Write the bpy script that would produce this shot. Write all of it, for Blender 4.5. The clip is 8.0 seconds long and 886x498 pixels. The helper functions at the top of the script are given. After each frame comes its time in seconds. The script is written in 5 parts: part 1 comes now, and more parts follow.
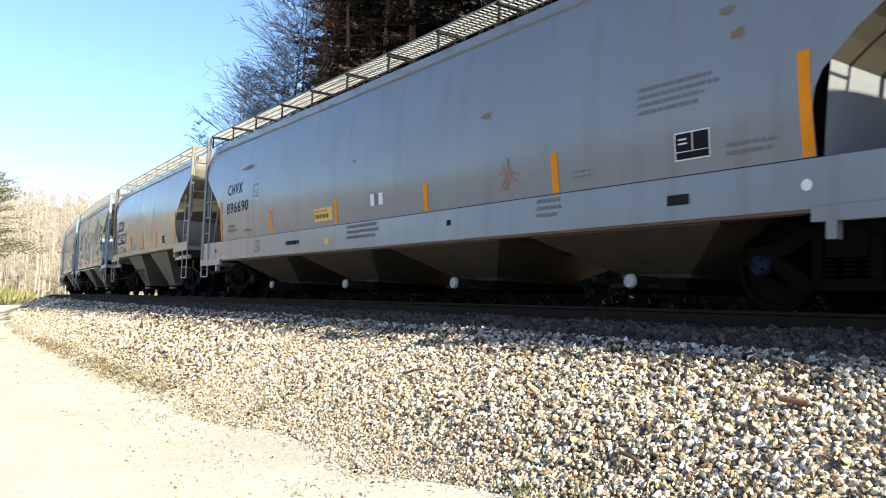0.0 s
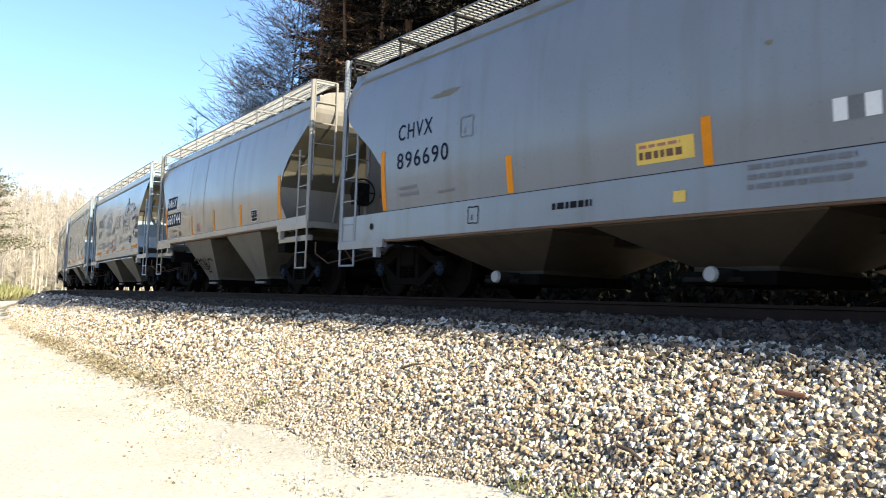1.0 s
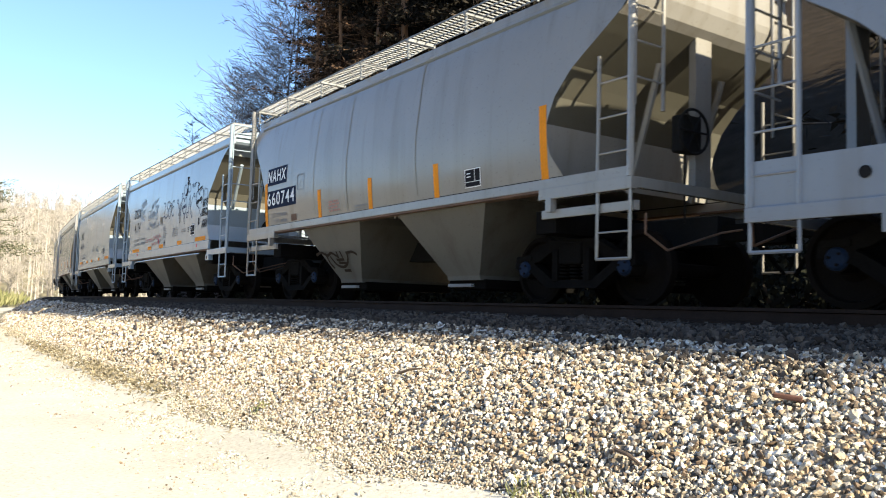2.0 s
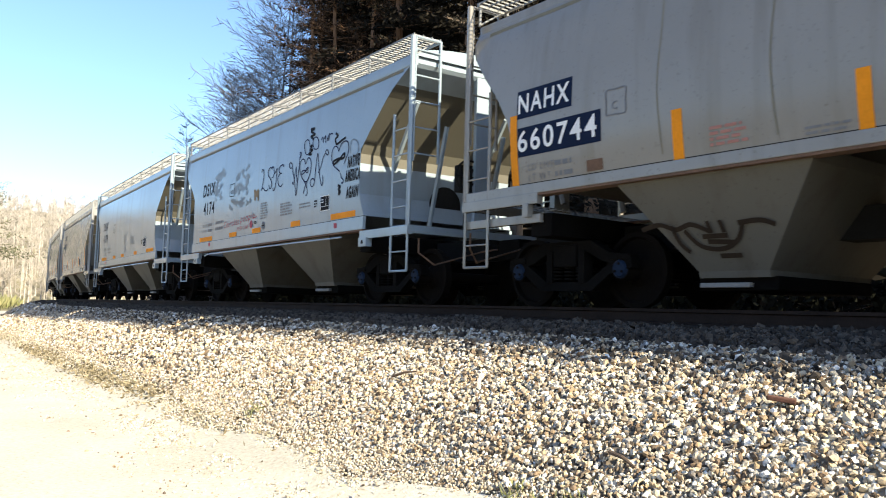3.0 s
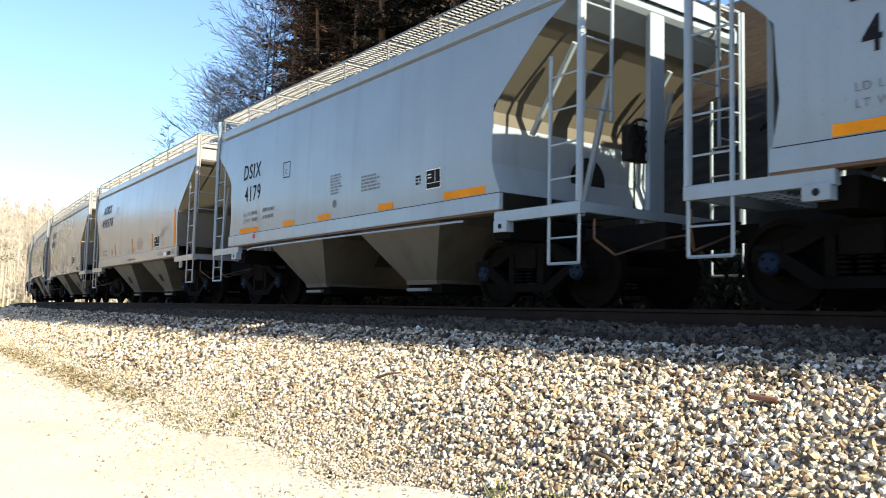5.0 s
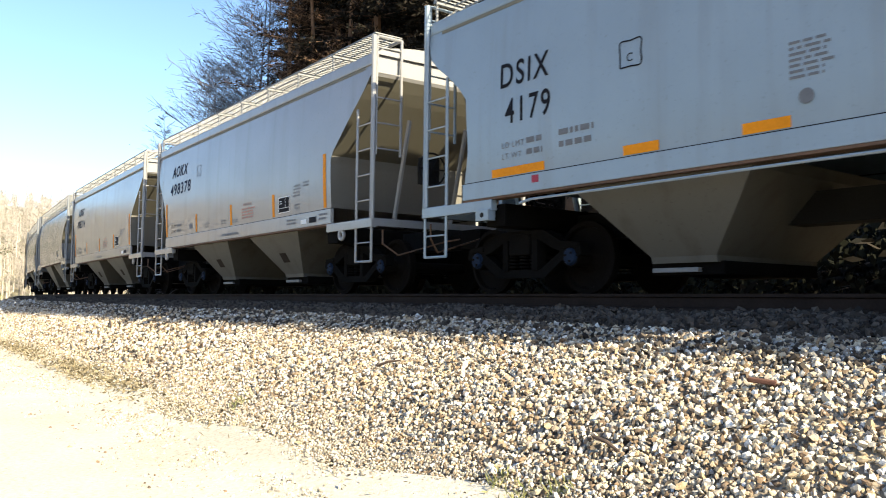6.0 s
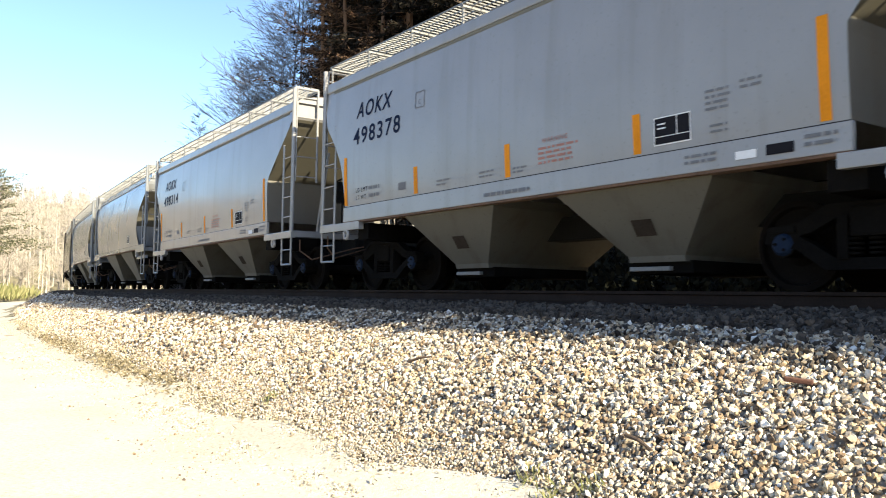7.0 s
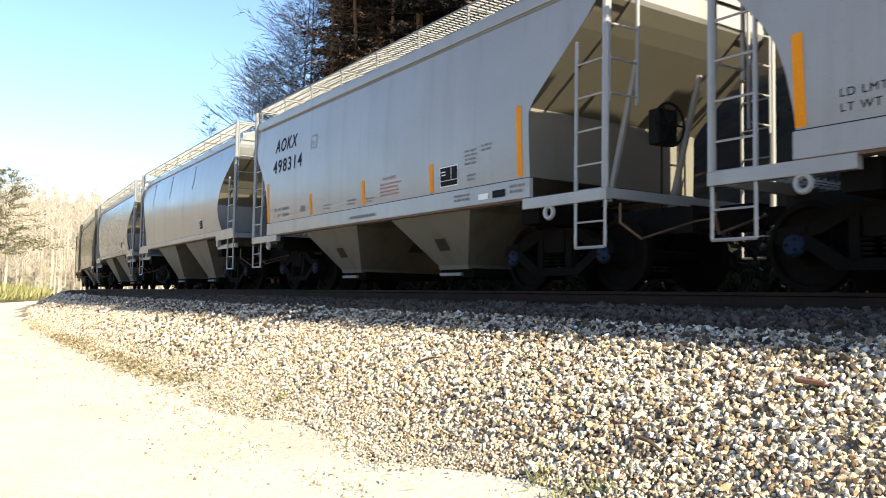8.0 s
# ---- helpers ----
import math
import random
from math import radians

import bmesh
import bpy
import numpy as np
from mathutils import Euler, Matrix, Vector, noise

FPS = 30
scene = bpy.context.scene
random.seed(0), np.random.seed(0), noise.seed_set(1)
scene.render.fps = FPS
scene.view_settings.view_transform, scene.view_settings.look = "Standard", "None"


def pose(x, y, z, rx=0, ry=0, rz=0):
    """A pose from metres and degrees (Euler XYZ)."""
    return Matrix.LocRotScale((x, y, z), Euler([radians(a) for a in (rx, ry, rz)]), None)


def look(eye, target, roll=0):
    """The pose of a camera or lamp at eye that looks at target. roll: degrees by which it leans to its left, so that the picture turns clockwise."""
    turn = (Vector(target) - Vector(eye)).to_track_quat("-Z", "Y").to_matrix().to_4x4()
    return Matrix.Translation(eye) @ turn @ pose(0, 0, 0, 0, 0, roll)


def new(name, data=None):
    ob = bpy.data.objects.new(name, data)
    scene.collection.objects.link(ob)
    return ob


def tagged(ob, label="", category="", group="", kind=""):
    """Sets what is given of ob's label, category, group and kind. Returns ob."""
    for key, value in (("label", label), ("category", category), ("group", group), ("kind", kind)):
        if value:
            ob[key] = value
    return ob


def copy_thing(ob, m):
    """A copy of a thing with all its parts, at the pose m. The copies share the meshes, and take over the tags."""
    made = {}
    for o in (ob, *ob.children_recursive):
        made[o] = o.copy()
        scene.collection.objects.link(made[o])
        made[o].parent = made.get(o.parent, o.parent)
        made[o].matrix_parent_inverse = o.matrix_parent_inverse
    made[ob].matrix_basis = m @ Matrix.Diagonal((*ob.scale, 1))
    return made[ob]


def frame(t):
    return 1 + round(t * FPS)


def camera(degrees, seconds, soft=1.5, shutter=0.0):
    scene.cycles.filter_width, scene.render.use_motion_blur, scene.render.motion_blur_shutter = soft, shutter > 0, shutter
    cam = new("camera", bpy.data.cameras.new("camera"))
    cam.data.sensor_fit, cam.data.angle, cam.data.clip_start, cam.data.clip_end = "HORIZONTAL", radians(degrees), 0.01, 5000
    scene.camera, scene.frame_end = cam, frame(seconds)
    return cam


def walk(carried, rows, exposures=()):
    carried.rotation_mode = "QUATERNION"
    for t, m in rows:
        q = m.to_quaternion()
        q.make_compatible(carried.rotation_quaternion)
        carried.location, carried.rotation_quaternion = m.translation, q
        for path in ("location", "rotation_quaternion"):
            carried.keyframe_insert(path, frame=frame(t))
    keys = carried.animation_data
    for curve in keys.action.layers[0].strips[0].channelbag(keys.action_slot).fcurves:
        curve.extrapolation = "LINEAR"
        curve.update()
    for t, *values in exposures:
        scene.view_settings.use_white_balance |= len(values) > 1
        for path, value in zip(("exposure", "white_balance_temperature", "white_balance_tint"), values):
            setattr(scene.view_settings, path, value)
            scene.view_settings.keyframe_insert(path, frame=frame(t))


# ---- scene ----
import collections

cam = camera(57.6, 8.0, soft=1.0, shutter=0.1)
EYE = 1.55
PATH = [
    (0.0, pose(0, 0, EYE, 94.25, -2.12, 54.08)),
    (0.5, pose(0, 0, EYE, 93.87, -2.11, 53.84)),
    (1.0, pose(0, 0, EYE, 93.87, -1.92, 53.90)),
    (1.5, pose(0, 0, EYE, 94.09, -1.72, 53.82)),
    (3.0, pose(0, 0, EYE, 94.42, -1.60, 53.30)),
    (3.5, pose(0, 0, EYE, 94.64, -1.55, 52.62)),
    (4.0, pose(0, 0, EYE, 95.01, -1.62, 51.77)),
    (4.5, pose(0, 0, EYE, 94.85, -1.63, 52.12)),
    (6.0, pose(0, 0, EYE, 93.64, -0.60, 52.09)),
    (6.5, pose(0, 0, EYE, 93.33, -0.99, 53.23)),
    (7.0, pose(0, 0, EYE, 93.36, -0.89, 54.31)),
    (7.5, pose(0, 0, EYE, 93.31, -0.74, 54.66)),
    (8.0, pose(0, 0, EYE, 93.37, -0.95, 55.01)),
]
walk(cam, PATH, exposures=[(0.0, 1.64, 5650, 10), (8.0, 1.8, 5950, 10)])

# ---- light ----
SUN_DIR = Vector((1.0, 0.175, 0.6)).normalized()
world = bpy.data.worlds.new("sky")
scene.world = world
world.use_nodes = True
wn = world.node_tree.nodes
sky = wn.new("ShaderNodeTexSky")
sky.sky_type, sky.sun_disc = "NISHITA", False
sky.sun_elevation = math.asin(SUN_DIR.z)
sky.sun_rotation = math.atan2(SUN_DIR.x, SUN_DIR.y)
sky.air_density, sky.dust_density, sky.ozone_density = 1.0, 0.8, 1.6
world.node_tree.links.new(sky.outputs[0], wn["Background"].inputs[0])
wn["Background"].inputs[1].default_value = 0.08
sun = new("sun", bpy.data.lights.new("sun", "SUN"))
sun.data.energy, sun.data.angle, sun.data.color = 5.0, radians(0.5), (1.0, 0.825, 0.53)
sun.matrix_world = look(SUN_DIR * 50, (0, 0, 0))


# ---- materials ----
def nodes_of(name):
    m = bpy.data.materials.new(name)
    m.use_nodes = True
    return m, m.node_tree.nodes, m.node_tree.links, m.node_tree.nodes["Principled BSDF"]


def noise_tex(n, l, scale, detail=4.0, stretch=None, rough=0.55):
    co = n.new("ShaderNodeTexCoord")
    tex = n.new("ShaderNodeTexNoise")
    tex.inputs["Scale"].default_value, tex.inputs["Detail"].default_value = scale, detail
    tex.inputs["Roughness"].default_value = rough
    if stretch:
        mp = n.new("ShaderNodeMapping")
        mp.inputs["Scale"].default_value = stretch
        l.new(co.outputs["Object"], mp.inputs["Vector"])
        l.new(mp.outputs[0], tex.inputs["Vector"])
    else:
        l.new(co.outputs["Object"], tex.inputs["Vector"])
    return tex.outputs["Fac"]


def ramp(n, l, fac, stops):
    r = n.new("ShaderNodeValToRGB")
    e = r.color_ramp.elements
    while len(e) < len(stops):
        e.new(0.5)
    for el, (p, c) in zip(e, stops):
        el.position, el.color = p, (*c, 1.0) if len(c) == 3 else c
    l.new(fac, r.inputs[0])
    return r.outputs[0]


def mixed(n, l, fac, a, b, mode="MIX"):
    m = n.new("ShaderNodeMix")
    m.data_type, m.blend_type = "RGBA", mode
    for sock, v in ((m.inputs[0], fac), (m.inputs[6], a), (m.inputs[7], b)):
        if isinstance(v, (int, float)):
            sock.default_value = v
        elif isinstance(v, tuple):
            sock.default_value = (*v, 1.0)
        else:
            l.new(v, sock)
    return m.outputs[2]


def bumped(n, l, bsdf, height, strength, distance):
    b = n.new("ShaderNodeBump")
    b.inputs["Strength"].default_value, b.inputs["Distance"].default_value = strength, distance
    l.new(height, b.inputs["Height"])
    l.new(b.outputs[0], bsdf.inputs["Normal"])


def plain(name, rgb, rough=0.7, metal=0.0, vary=0.25, scale=6.0, bump=0.15, dist=0.004, gloss=0.5):
    """A surface of one colour with grain and stains."""
    m, n, l, b = nodes_of(name)
    big = noise_tex(n, l, scale * 0.35, 3)
    fine = noise_tex(n, l, scale * 6, 5)
    dark = tuple(c * (1 - vary) for c in rgb)
    light = tuple(min(1, c * (1 + vary * 0.6)) for c in rgb)
    col = ramp(n, l, big, [(0.3, dark), (0.7, light)])
    col = mixed(n, l, 0.35, col, ramp(n, l, fine, [(0.35, dark), (0.65, light)]))
    l.new(col, b.inputs["Base Color"])
    b.inputs["Roughness"].default_value, b.inputs["Metallic"].default_value = rough, metal
    b.inputs["Specular IOR Level"].default_value = gloss
    bumped(n, l, b, fine, bump, dist)
    return m


def paint(name, rgb, dirt=(0.25, 0.2, 0.15), amount=0.5, rough=0.12):
    """Weathered car paint: streaks that run down, soft stains, speckle and slight buckling of the sheet."""
    m, n, l, b = nodes_of(name)
    streak = noise_tex(n, l, 1.0, 5, (3.2, 3.2, 0.22))
    stain = noise_tex(n, l, 0.7, 4)
    speck = noise_tex(n, l, 26.0, 3)
    col = ramp(n, l, stain, [(0.3, tuple(c * 0.88 for c in rgb)), (0.7, rgb)])
    fac = ramp(n, l, streak, [(0.5, (0, 0, 0)), (0.78, (amount, amount, amount))])
    col = mixed(n, l, fac, col, dirt)
    fac = ramp(n, l, speck, [(0.62, (0, 0, 0)), (0.72, (amount * 0.6,) * 3)])
    col = mixed(n, l, fac, col, tuple(c * 0.6 for c in dirt))
    l.new(col, b.inputs["Base Color"])
    l.new(ramp(n, l, stain, [(0.3, (rough + 0.12,) * 3), (0.7, (rough,) * 3)]), b.inputs["Roughness"])
    bumped(n, l, b, noise_tex(n, l, 0.9, 2), 0.12, 0.02)
    return m


def stone_mat(name, island=True):
    m, n, l, b = nodes_of(name)
    if island:
        g = n.new("ShaderNodeNewGeometry").outputs["Random Per Island"]
    else:
        g = n.new("ShaderNodeObjectInfo").outputs["Random"]
    col = ramp(n, l, g, [(0.0, (0.04, 0.034, 0.03)), (0.14, (0.16, 0.11, 0.07)), (0.3, (0.4, 0.31, 0.19)), (0.46, (0.56, 0.5, 0.38)),
                         (0.6, (0.34, 0.27, 0.19)), (0.72, (0.24, 0.245, 0.25)), (0.86, (0.6, 0.56, 0.47)), (0.97, (0.74, 0.74, 0.72))])
    col = mixed(n, l, ramp(n, l, noise_tex(n, l, 30, 4), [(0.4, (0, 0, 0)), (0.7, (0.5, 0.5, 0.5))]), col, (0.25, 0.2, 0.15))
    l.new(col, b.inputs["Base Color"])
    b.inputs["Roughness"].default_value = 0.9
    b.inputs["Specular IOR Level"].default_value = 0.15
    bumped(n, l, b, noise_tex(n, l, 60, 4), 0.5, 0.01)
    return m


def ballast_bed_mat():
    m, n, l, b = nodes_of("ballast_bed")
    co = n.new("ShaderNodeTexCoord")
    v = n.new("ShaderNodeTexVoronoi")
    v.inputs["Scale"].default_value = 15
    l.new(co.outputs["Object"], v.inputs["Vector"])
    sep = n.new("ShaderNodeSeparateColor")
    l.new(v.outputs["Color"], sep.inputs[0])
    # Bed toned dark so the gaps between stones carry painted shade.
    col = ramp(n, l, sep.outputs[0], [(0.0, (0.025, 0.021, 0.017)), (0.4, (0.07, 0.056, 0.042)), (0.75, (0.13, 0.115, 0.095)), (1.0, (0.22, 0.2, 0.18))])
    soil = ramp(n, l, noise_tex(n, l, 9, 6), [(0.3, (0.16, 0.13, 0.09)), (0.7, (0.4, 0.33, 0.24))])
    col = mixed(n, l, ramp(n, l, noise_tex(n, l, 0.6, 5), [(0.45, (0, 0, 0)), (0.6, (0.8, 0.8, 0.8))]), col, soil)
    l.new(col, b.inputs["Base Color"])
    b.inputs["Roughness"].default_value = 0.95
    b.inputs["Specular IOR Level"].default_value = 0.1
    bumped(n, l, b, v.outputs["Distance"], 0.8, 0.05)
    return m


def road_mat():
    m, n, l, b = nodes_of("road_gravel")
    base = ramp(n, l, noise_tex(n, l, 0.5, 6), [(0.32, (0.31, 0.285, 0.23)), (0.5, (0.43, 0.4, 0.33)), (0.7, (0.53, 0.5, 0.42))])
    grit = ramp(n, l, noise_tex(n, l, 22, 6, None, 0.7), [(0.3, (0.13, 0.12, 0.095)), (0.45, (0.42, 0.39, 0.325)), (0.7, (0.6, 0.57, 0.5))])
    l.new(mixed(n, l, 0.5, base, grit), b.inputs["Base Color"])
    b.inputs["Roughness"].default_value = 0.92
    bumped(n, l, b, noise_tex(n, l, 35, 6, None, 0.7), 0.6, 0.02)
    return m


def ground_mat():
    m, n, l, b = nodes_of("meadow_soil")
    a = ramp(n, l, noise_tex(n, l, 0.25, 6), [(0.35, (0.16, 0.145, 0.09)), (0.55, (0.26, 0.225, 0.15)), (0.7, (0.36, 0.3, 0.22))])
    g = ramp(n, l, noise_tex(n, l, 7, 6), [(0.3, (0.06, 0.06, 0.03)), (0.7, (0.24, 0.22, 0.13))])
    l.new(mixed(n, l, 0.45, a, g), b.inputs["Base Color"])
    b.inputs["Roughness"].default_value = 0.95
    bumped(n, l, b, noise_tex(n, l, 12, 5), 0.8, 0.08)
    return m


def leaf_mat(name, lo, hi):
    m, n, l, b = nodes_of(name)
    g = n.new("ShaderNodeNewGeometry").outputs["Random Per Island"]
    l.new(ramp(n, l, g, [(0.0, lo), (1.0, hi)]), b.inputs["Base Color"])
    b.inputs["Specular IOR Level"].default_value = 0.12
    b.inputs["Roughness"].default_value = 0.9
    return m


M = {
    "rail": plain("rusty_rail_steel", (0.035, 0.024, 0.019), 0.75, 0.2, 0.4, gloss=0.1),
    "tie": plain("weathered_tie_wood", (0.04, 0.032, 0.026), 0.9, 0.0, 0.4, gloss=0.1),
    # Truck and wheel steel: near black, underbody shade put into the grimy colour.
    "truck": plain("grimy_shaded_cast_steel", (0.007, 0.0065, 0.006), 0.85, 0.0, 0.5, gloss=0.03),
    "wheel": plain("shaded_brown_wheel_steel", (0.009, 0.0075, 0.0065), 0.8, 0.0, 0.4, gloss=0.04),
    "bearing": plain("blue_bearing_cap", (0.007, 0.017, 0.042), 0.7, 0.0, 0.3, gloss=0.15),
    "cap": plain("pale_outlet_cap", (0.36, 0.37, 0.37), 0.5, 0.0, 0.2),
    "black": plain("black_steel", (0.014, 0.014, 0.014), 0.75, 0.0, 0.4, gloss=0.12),
    "grate": plain("galvanised_grating", (0.2, 0.205, 0.21), 0.6, 0.2, 0.3),
    "rust": plain("rust_stain", (0.13, 0.075, 0.045), 0.85, 0.0, 0.4),
    "orange": plain("orange_reflector", (0.72, 0.26, 0.008), 0.6, 0.0, 0.18, gloss=0.12),
    "navy": plain("navy_lettering", (0.006, 0.013, 0.04), 0.7, 0.0, 0.2, gloss=0.1),
    "ink": plain("black_lettering", (0.012, 0.012, 0.016), 0.7, 0.0, 0.2, gloss=0.1),
    "ghost": plain("rubbed_pale_spray", (0.2, 0.25, 0.3), 0.5, 0.0, 0.2),
    "ghost_dark": plain("rubbed_grey_spray", (0.14, 0.165, 0.19), 0.5, 0.0, 0.25),
    "faded": plain("faded_lettering", (0.145, 0.15, 0.163), 0.7, 0.0, 0.2),
    "white": plain("white_marking", (0.75, 0.76, 0.77), 0.55, 0.0, 0.12),
    "red": plain("red_spray", (0.3, 0.02, 0.05), 0.6, 0.0, 0.2),
    "pink": plain("faded_red_lettering", (0.34, 0.16, 0.13), 0.7, 0.0, 0.15),
    "soot_spray": plain("dull_dark_spray", (0.03, 0.022, 0.016), 0.8, 0.0, 0.3, gloss=0.1),
    "violet": plain("blue_black_spray", (0.012, 0.016, 0.06), 0.7, 0.0, 0.2, gloss=0.12),
    "tanmark": plain("tan_spray", (0.2, 0.145, 0.08), 0.7, 0.0, 0.2),
    "yellow": plain("yellow_marking", (0.72, 0.5, 0.08), 0.5, 0.0, 0.15),
    "grey": paint("light_grey_paint", (0.215, 0.235, 0.265), (0.13, 0.105, 0.08), 0.35),
    "beige": paint("beige_grey_paint", (0.245, 0.235, 0.215), (0.13, 0.105, 0.07), 0.5),
    "ice": paint("pale_blue_grey_paint", (0.265, 0.325, 0.38), (0.17, 0.15, 0.12), 0.3),
    "cream": paint("pale_warm_grey_paint", (0.29, 0.29, 0.295), (0.16, 0.135, 0.1), 0.3),
    "silver": paint("dull_silver_paint", (0.22, 0.235, 0.255), (0.13, 0.11, 0.085), 0.4),
    "tan": paint("tan_paint", (0.3, 0.24, 0.17), (0.16, 0.12, 0.07), 0.5),
    # End sheets: car paint copied darker, with the shade between cars put in.
    "end_shade": paint("shaded_end_sheet_paint", (0.085, 0.08, 0.062), (0.08, 0.07, 0.05), 0.6, 0.55),
    "dull_end": paint("dull_shaded_end_paint", (0.12, 0.115, 0.1), (0.1, 0.085, 0.06), 0.6, 0.5),
    "olive": plain("rubbed_olive_spray", (0.17, 0.16, 0.12), 0.75, 0.0, 0.2),
    # Hopper paints: some grime, plus the shade under the bodies put into the colour.
    "hopper": paint("grimy_shaded_hopper_paint", (0.1, 0.096, 0.082), (0.05, 0.04, 0.03), 0.7, 0.6),
    "hopper_shade": paint("shaded_brown_hopper_paint", (0.045, 0.037, 0.029), (0.02, 0.016, 0.012), 0.7, 0.65),
    "darkcar": paint("sooty_black_paint", (0.06, 0.055, 0.05), (0.12, 0.07, 0.04), 0.5),
    "stone": stone_mat("ballast_stone"),
    # Ballast stone copied darker to carry the shade beside the train.
    "stone_dark": leaf_mat("shade_toned_stone", (0.022, 0.019, 0.017), (0.1, 0.085, 0.07)),
    "stone_single": stone_mat("ballast_stone_single", False),
    "bed": ballast_bed_mat(),
    "road": road_mat(),
    "ground": ground_mat(),
    # Bank soil near black: the shade behind the train is put into its colour.
    "litter": plain("shaded_leaf_litter", (0.035, 0.027, 0.018), 0.95, 0.0, 0.5, 3.0, 0.6, 0.05, 0.05),
    "bark": plain("grey_brown_bark", (0.17, 0.13, 0.1), 0.95, 0.0, 0.4, 4, 0.5, 0.03),
    "pinebark": plain("red_brown_bark", (0.24, 0.14, 0.08), 0.95, 0.0, 0.4, 4, 0.5, 0.03),
    "palebark": plain("pale_bark", (0.42, 0.37, 0.3), 0.95, 0.0, 0.3, 4, 0.4, 0.03),
    # Far twigs are paled: the distance haze is put into their colour.
    "twig": leaf_mat("haze_paled_twigs", (0.26, 0.235, 0.205), (0.42, 0.385, 0.34)),
    "darktwig": leaf_mat("dark_twigs", (0.075, 0.075, 0.085), (0.19, 0.18, 0.18)),
    "needle": leaf_mat("dark_needles", (0.01, 0.014, 0.01), (0.055, 0.048, 0.034)),
    # Dark evergreen needles, taken nearly black with the bank's shade in the colour.
    "deep_needle": leaf_mat("shaded_brown_needles", (0.008, 0.008, 0.006), (0.028, 0.023, 0.017)),
    "brown_needle": leaf_mat("rusty_brown_needles", (0.022, 0.015, 0.011), (0.085, 0.055, 0.036)),
    "chip": leaf_mat("fine_pale_gravel", (0.2, 0.18, 0.14), (0.56, 0.52, 0.44)),
    "shade_leaf": leaf_mat("shade_black_leaves", (0.005, 0.006, 0.004), (0.016, 0.017, 0.01)),
    "pine": leaf_mat("pine_needles", (0.06, 0.07, 0.04), (0.16, 0.155, 0.095)),
    "grass": leaf_mat("grass_blades", (0.12, 0.13, 0.05), (0.25, 0.24, 0.12)),
    "straw": leaf_mat("dry_grass", (0.22, 0.19, 0.13), (0.45, 0.4, 0.3)),
    "leaf": leaf_mat("dead_leaves", (0.09, 0.075, 0.045), (0.26, 0.22, 0.14)),
    "redwood": plain("red_brown_wood", (0.1, 0.045, 0.03), 0.9, 0.0, 0.4),
    "wood": plain("weathered_stick", (0.11, 0.075, 0.05), 0.9, 0.0, 0.3),
}


# ---- mesh helpers ----
def part(name, bm, material, parent=None, label="", smooth=False):
    """Links a bmesh as one mesh object, under a thing if one is given."""
    me = bpy.data.meshes.new(name)
    bm.to_mesh(me)
    bm.free()
    for mm in material if isinstance(material, (list, tuple)) else (material,):
        me.materials.append(mm)
    if smooth:
        me.polygons.foreach_set("use_smooth", [True] * len(me.polygons))
    ob = new(name, me)
    ob.parent = parent
    return tagged(ob, label)


def box(bm, x0, x1, y0, y1, z0, z1, slot=0, bevel=0.0):
    vs = [bm.verts.new((x, y, z)) for x in (x0, x1) for y in (y0, y1) for z in (z0, z1)]
    fs = [bm.faces.new([vs[i] for i in f]) for f in ((0, 1, 3, 2), (4, 6, 7, 5), (0, 4, 5, 1), (2, 3, 7, 6), (0, 2, 6, 4), (1, 5, 7, 3))]
    for f in fs:
        f.material_index = slot
    if bevel:
        bmesh.ops.bevel(bm, geom=list({e for f in fs for e in f.edges}), offset=bevel, segments=2, affect="EDGES", profile=0.7)


def rod(bm, a, b, r, seg=6, r2=None, slot=0):
    """A capped tube from a to b."""
    a, b = Vector(a), Vector(b)
    d = b - a
    q = d.to_track_quat("Z", "Y")
    r2 = r if r2 is None else r2
    rings = []
    for p, rr in ((a, r), (b, r2)):
        rings.append([bm.verts.new(p + q @ Vector((rr * math.cos(k * math.tau / seg), rr * math.sin(k * math.tau / seg), 0))) for k in range(seg)])
    for k in range(seg):
        f = bm.faces.new((rings[0][k], rings[0][(k + 1) % seg], rings[1][(k + 1) % seg], rings[1][k]))
        f.material_index = slot
    for ring in (rings[0][::-1], rings[1]):
        bm.faces.new(ring).material_index = slot


def chain(bm, pts, r, seg=6, slot=0):
    for a, b in zip(pts, pts[1:]):
        rod(bm, a, b, r, seg, slot=slot)


def ring(bm, centre, radius, r, seg=20, tube=6, axis="Y"):
    """A torus whose axis is Y or X."""
    grid = []
    for i in range(seg):
        a = i * math.tau / seg
        row = []
        for j in range(tube):
            bb = j * math.tau / tube
            u, w = radius + r * math.cos(bb), r * math.sin(bb)
            p = (u * math.cos(a), w, u * math.sin(a)) if axis == "Y" else (w, u * math.cos(a), u * math.sin(a))
            row.append(bm.verts.new(Vector(centre) + Vector(p)))
        grid.append(row)
    for i in range(seg):
        for j in range(tube):
            bm.faces.new((grid[i][j], grid[(i + 1) % seg][j], grid[(i + 1) % seg][(j + 1) % tube], grid[i][(j + 1) % tube]))


def surface(bm, rows, closed=False, slot=0):
    """A quad sheet over rows of points."""
    vv = [[bm.verts.new(p) for p in r] for r in rows]
    for a, b in zip(vv, vv[1:]):
        n = len(a)
        for j in range(n if closed else n - 1):
            bm.faces.new((a[j], a[(j + 1) % n], b[(j + 1) % n], b[j])).material_index = slot
    return vv


# ---- the line of the track ----
RAIL = EYE + 0.10
SIDE = 6.73
HALF = 1.60
_s = np.arange(-80.0, 260.0, 0.25)
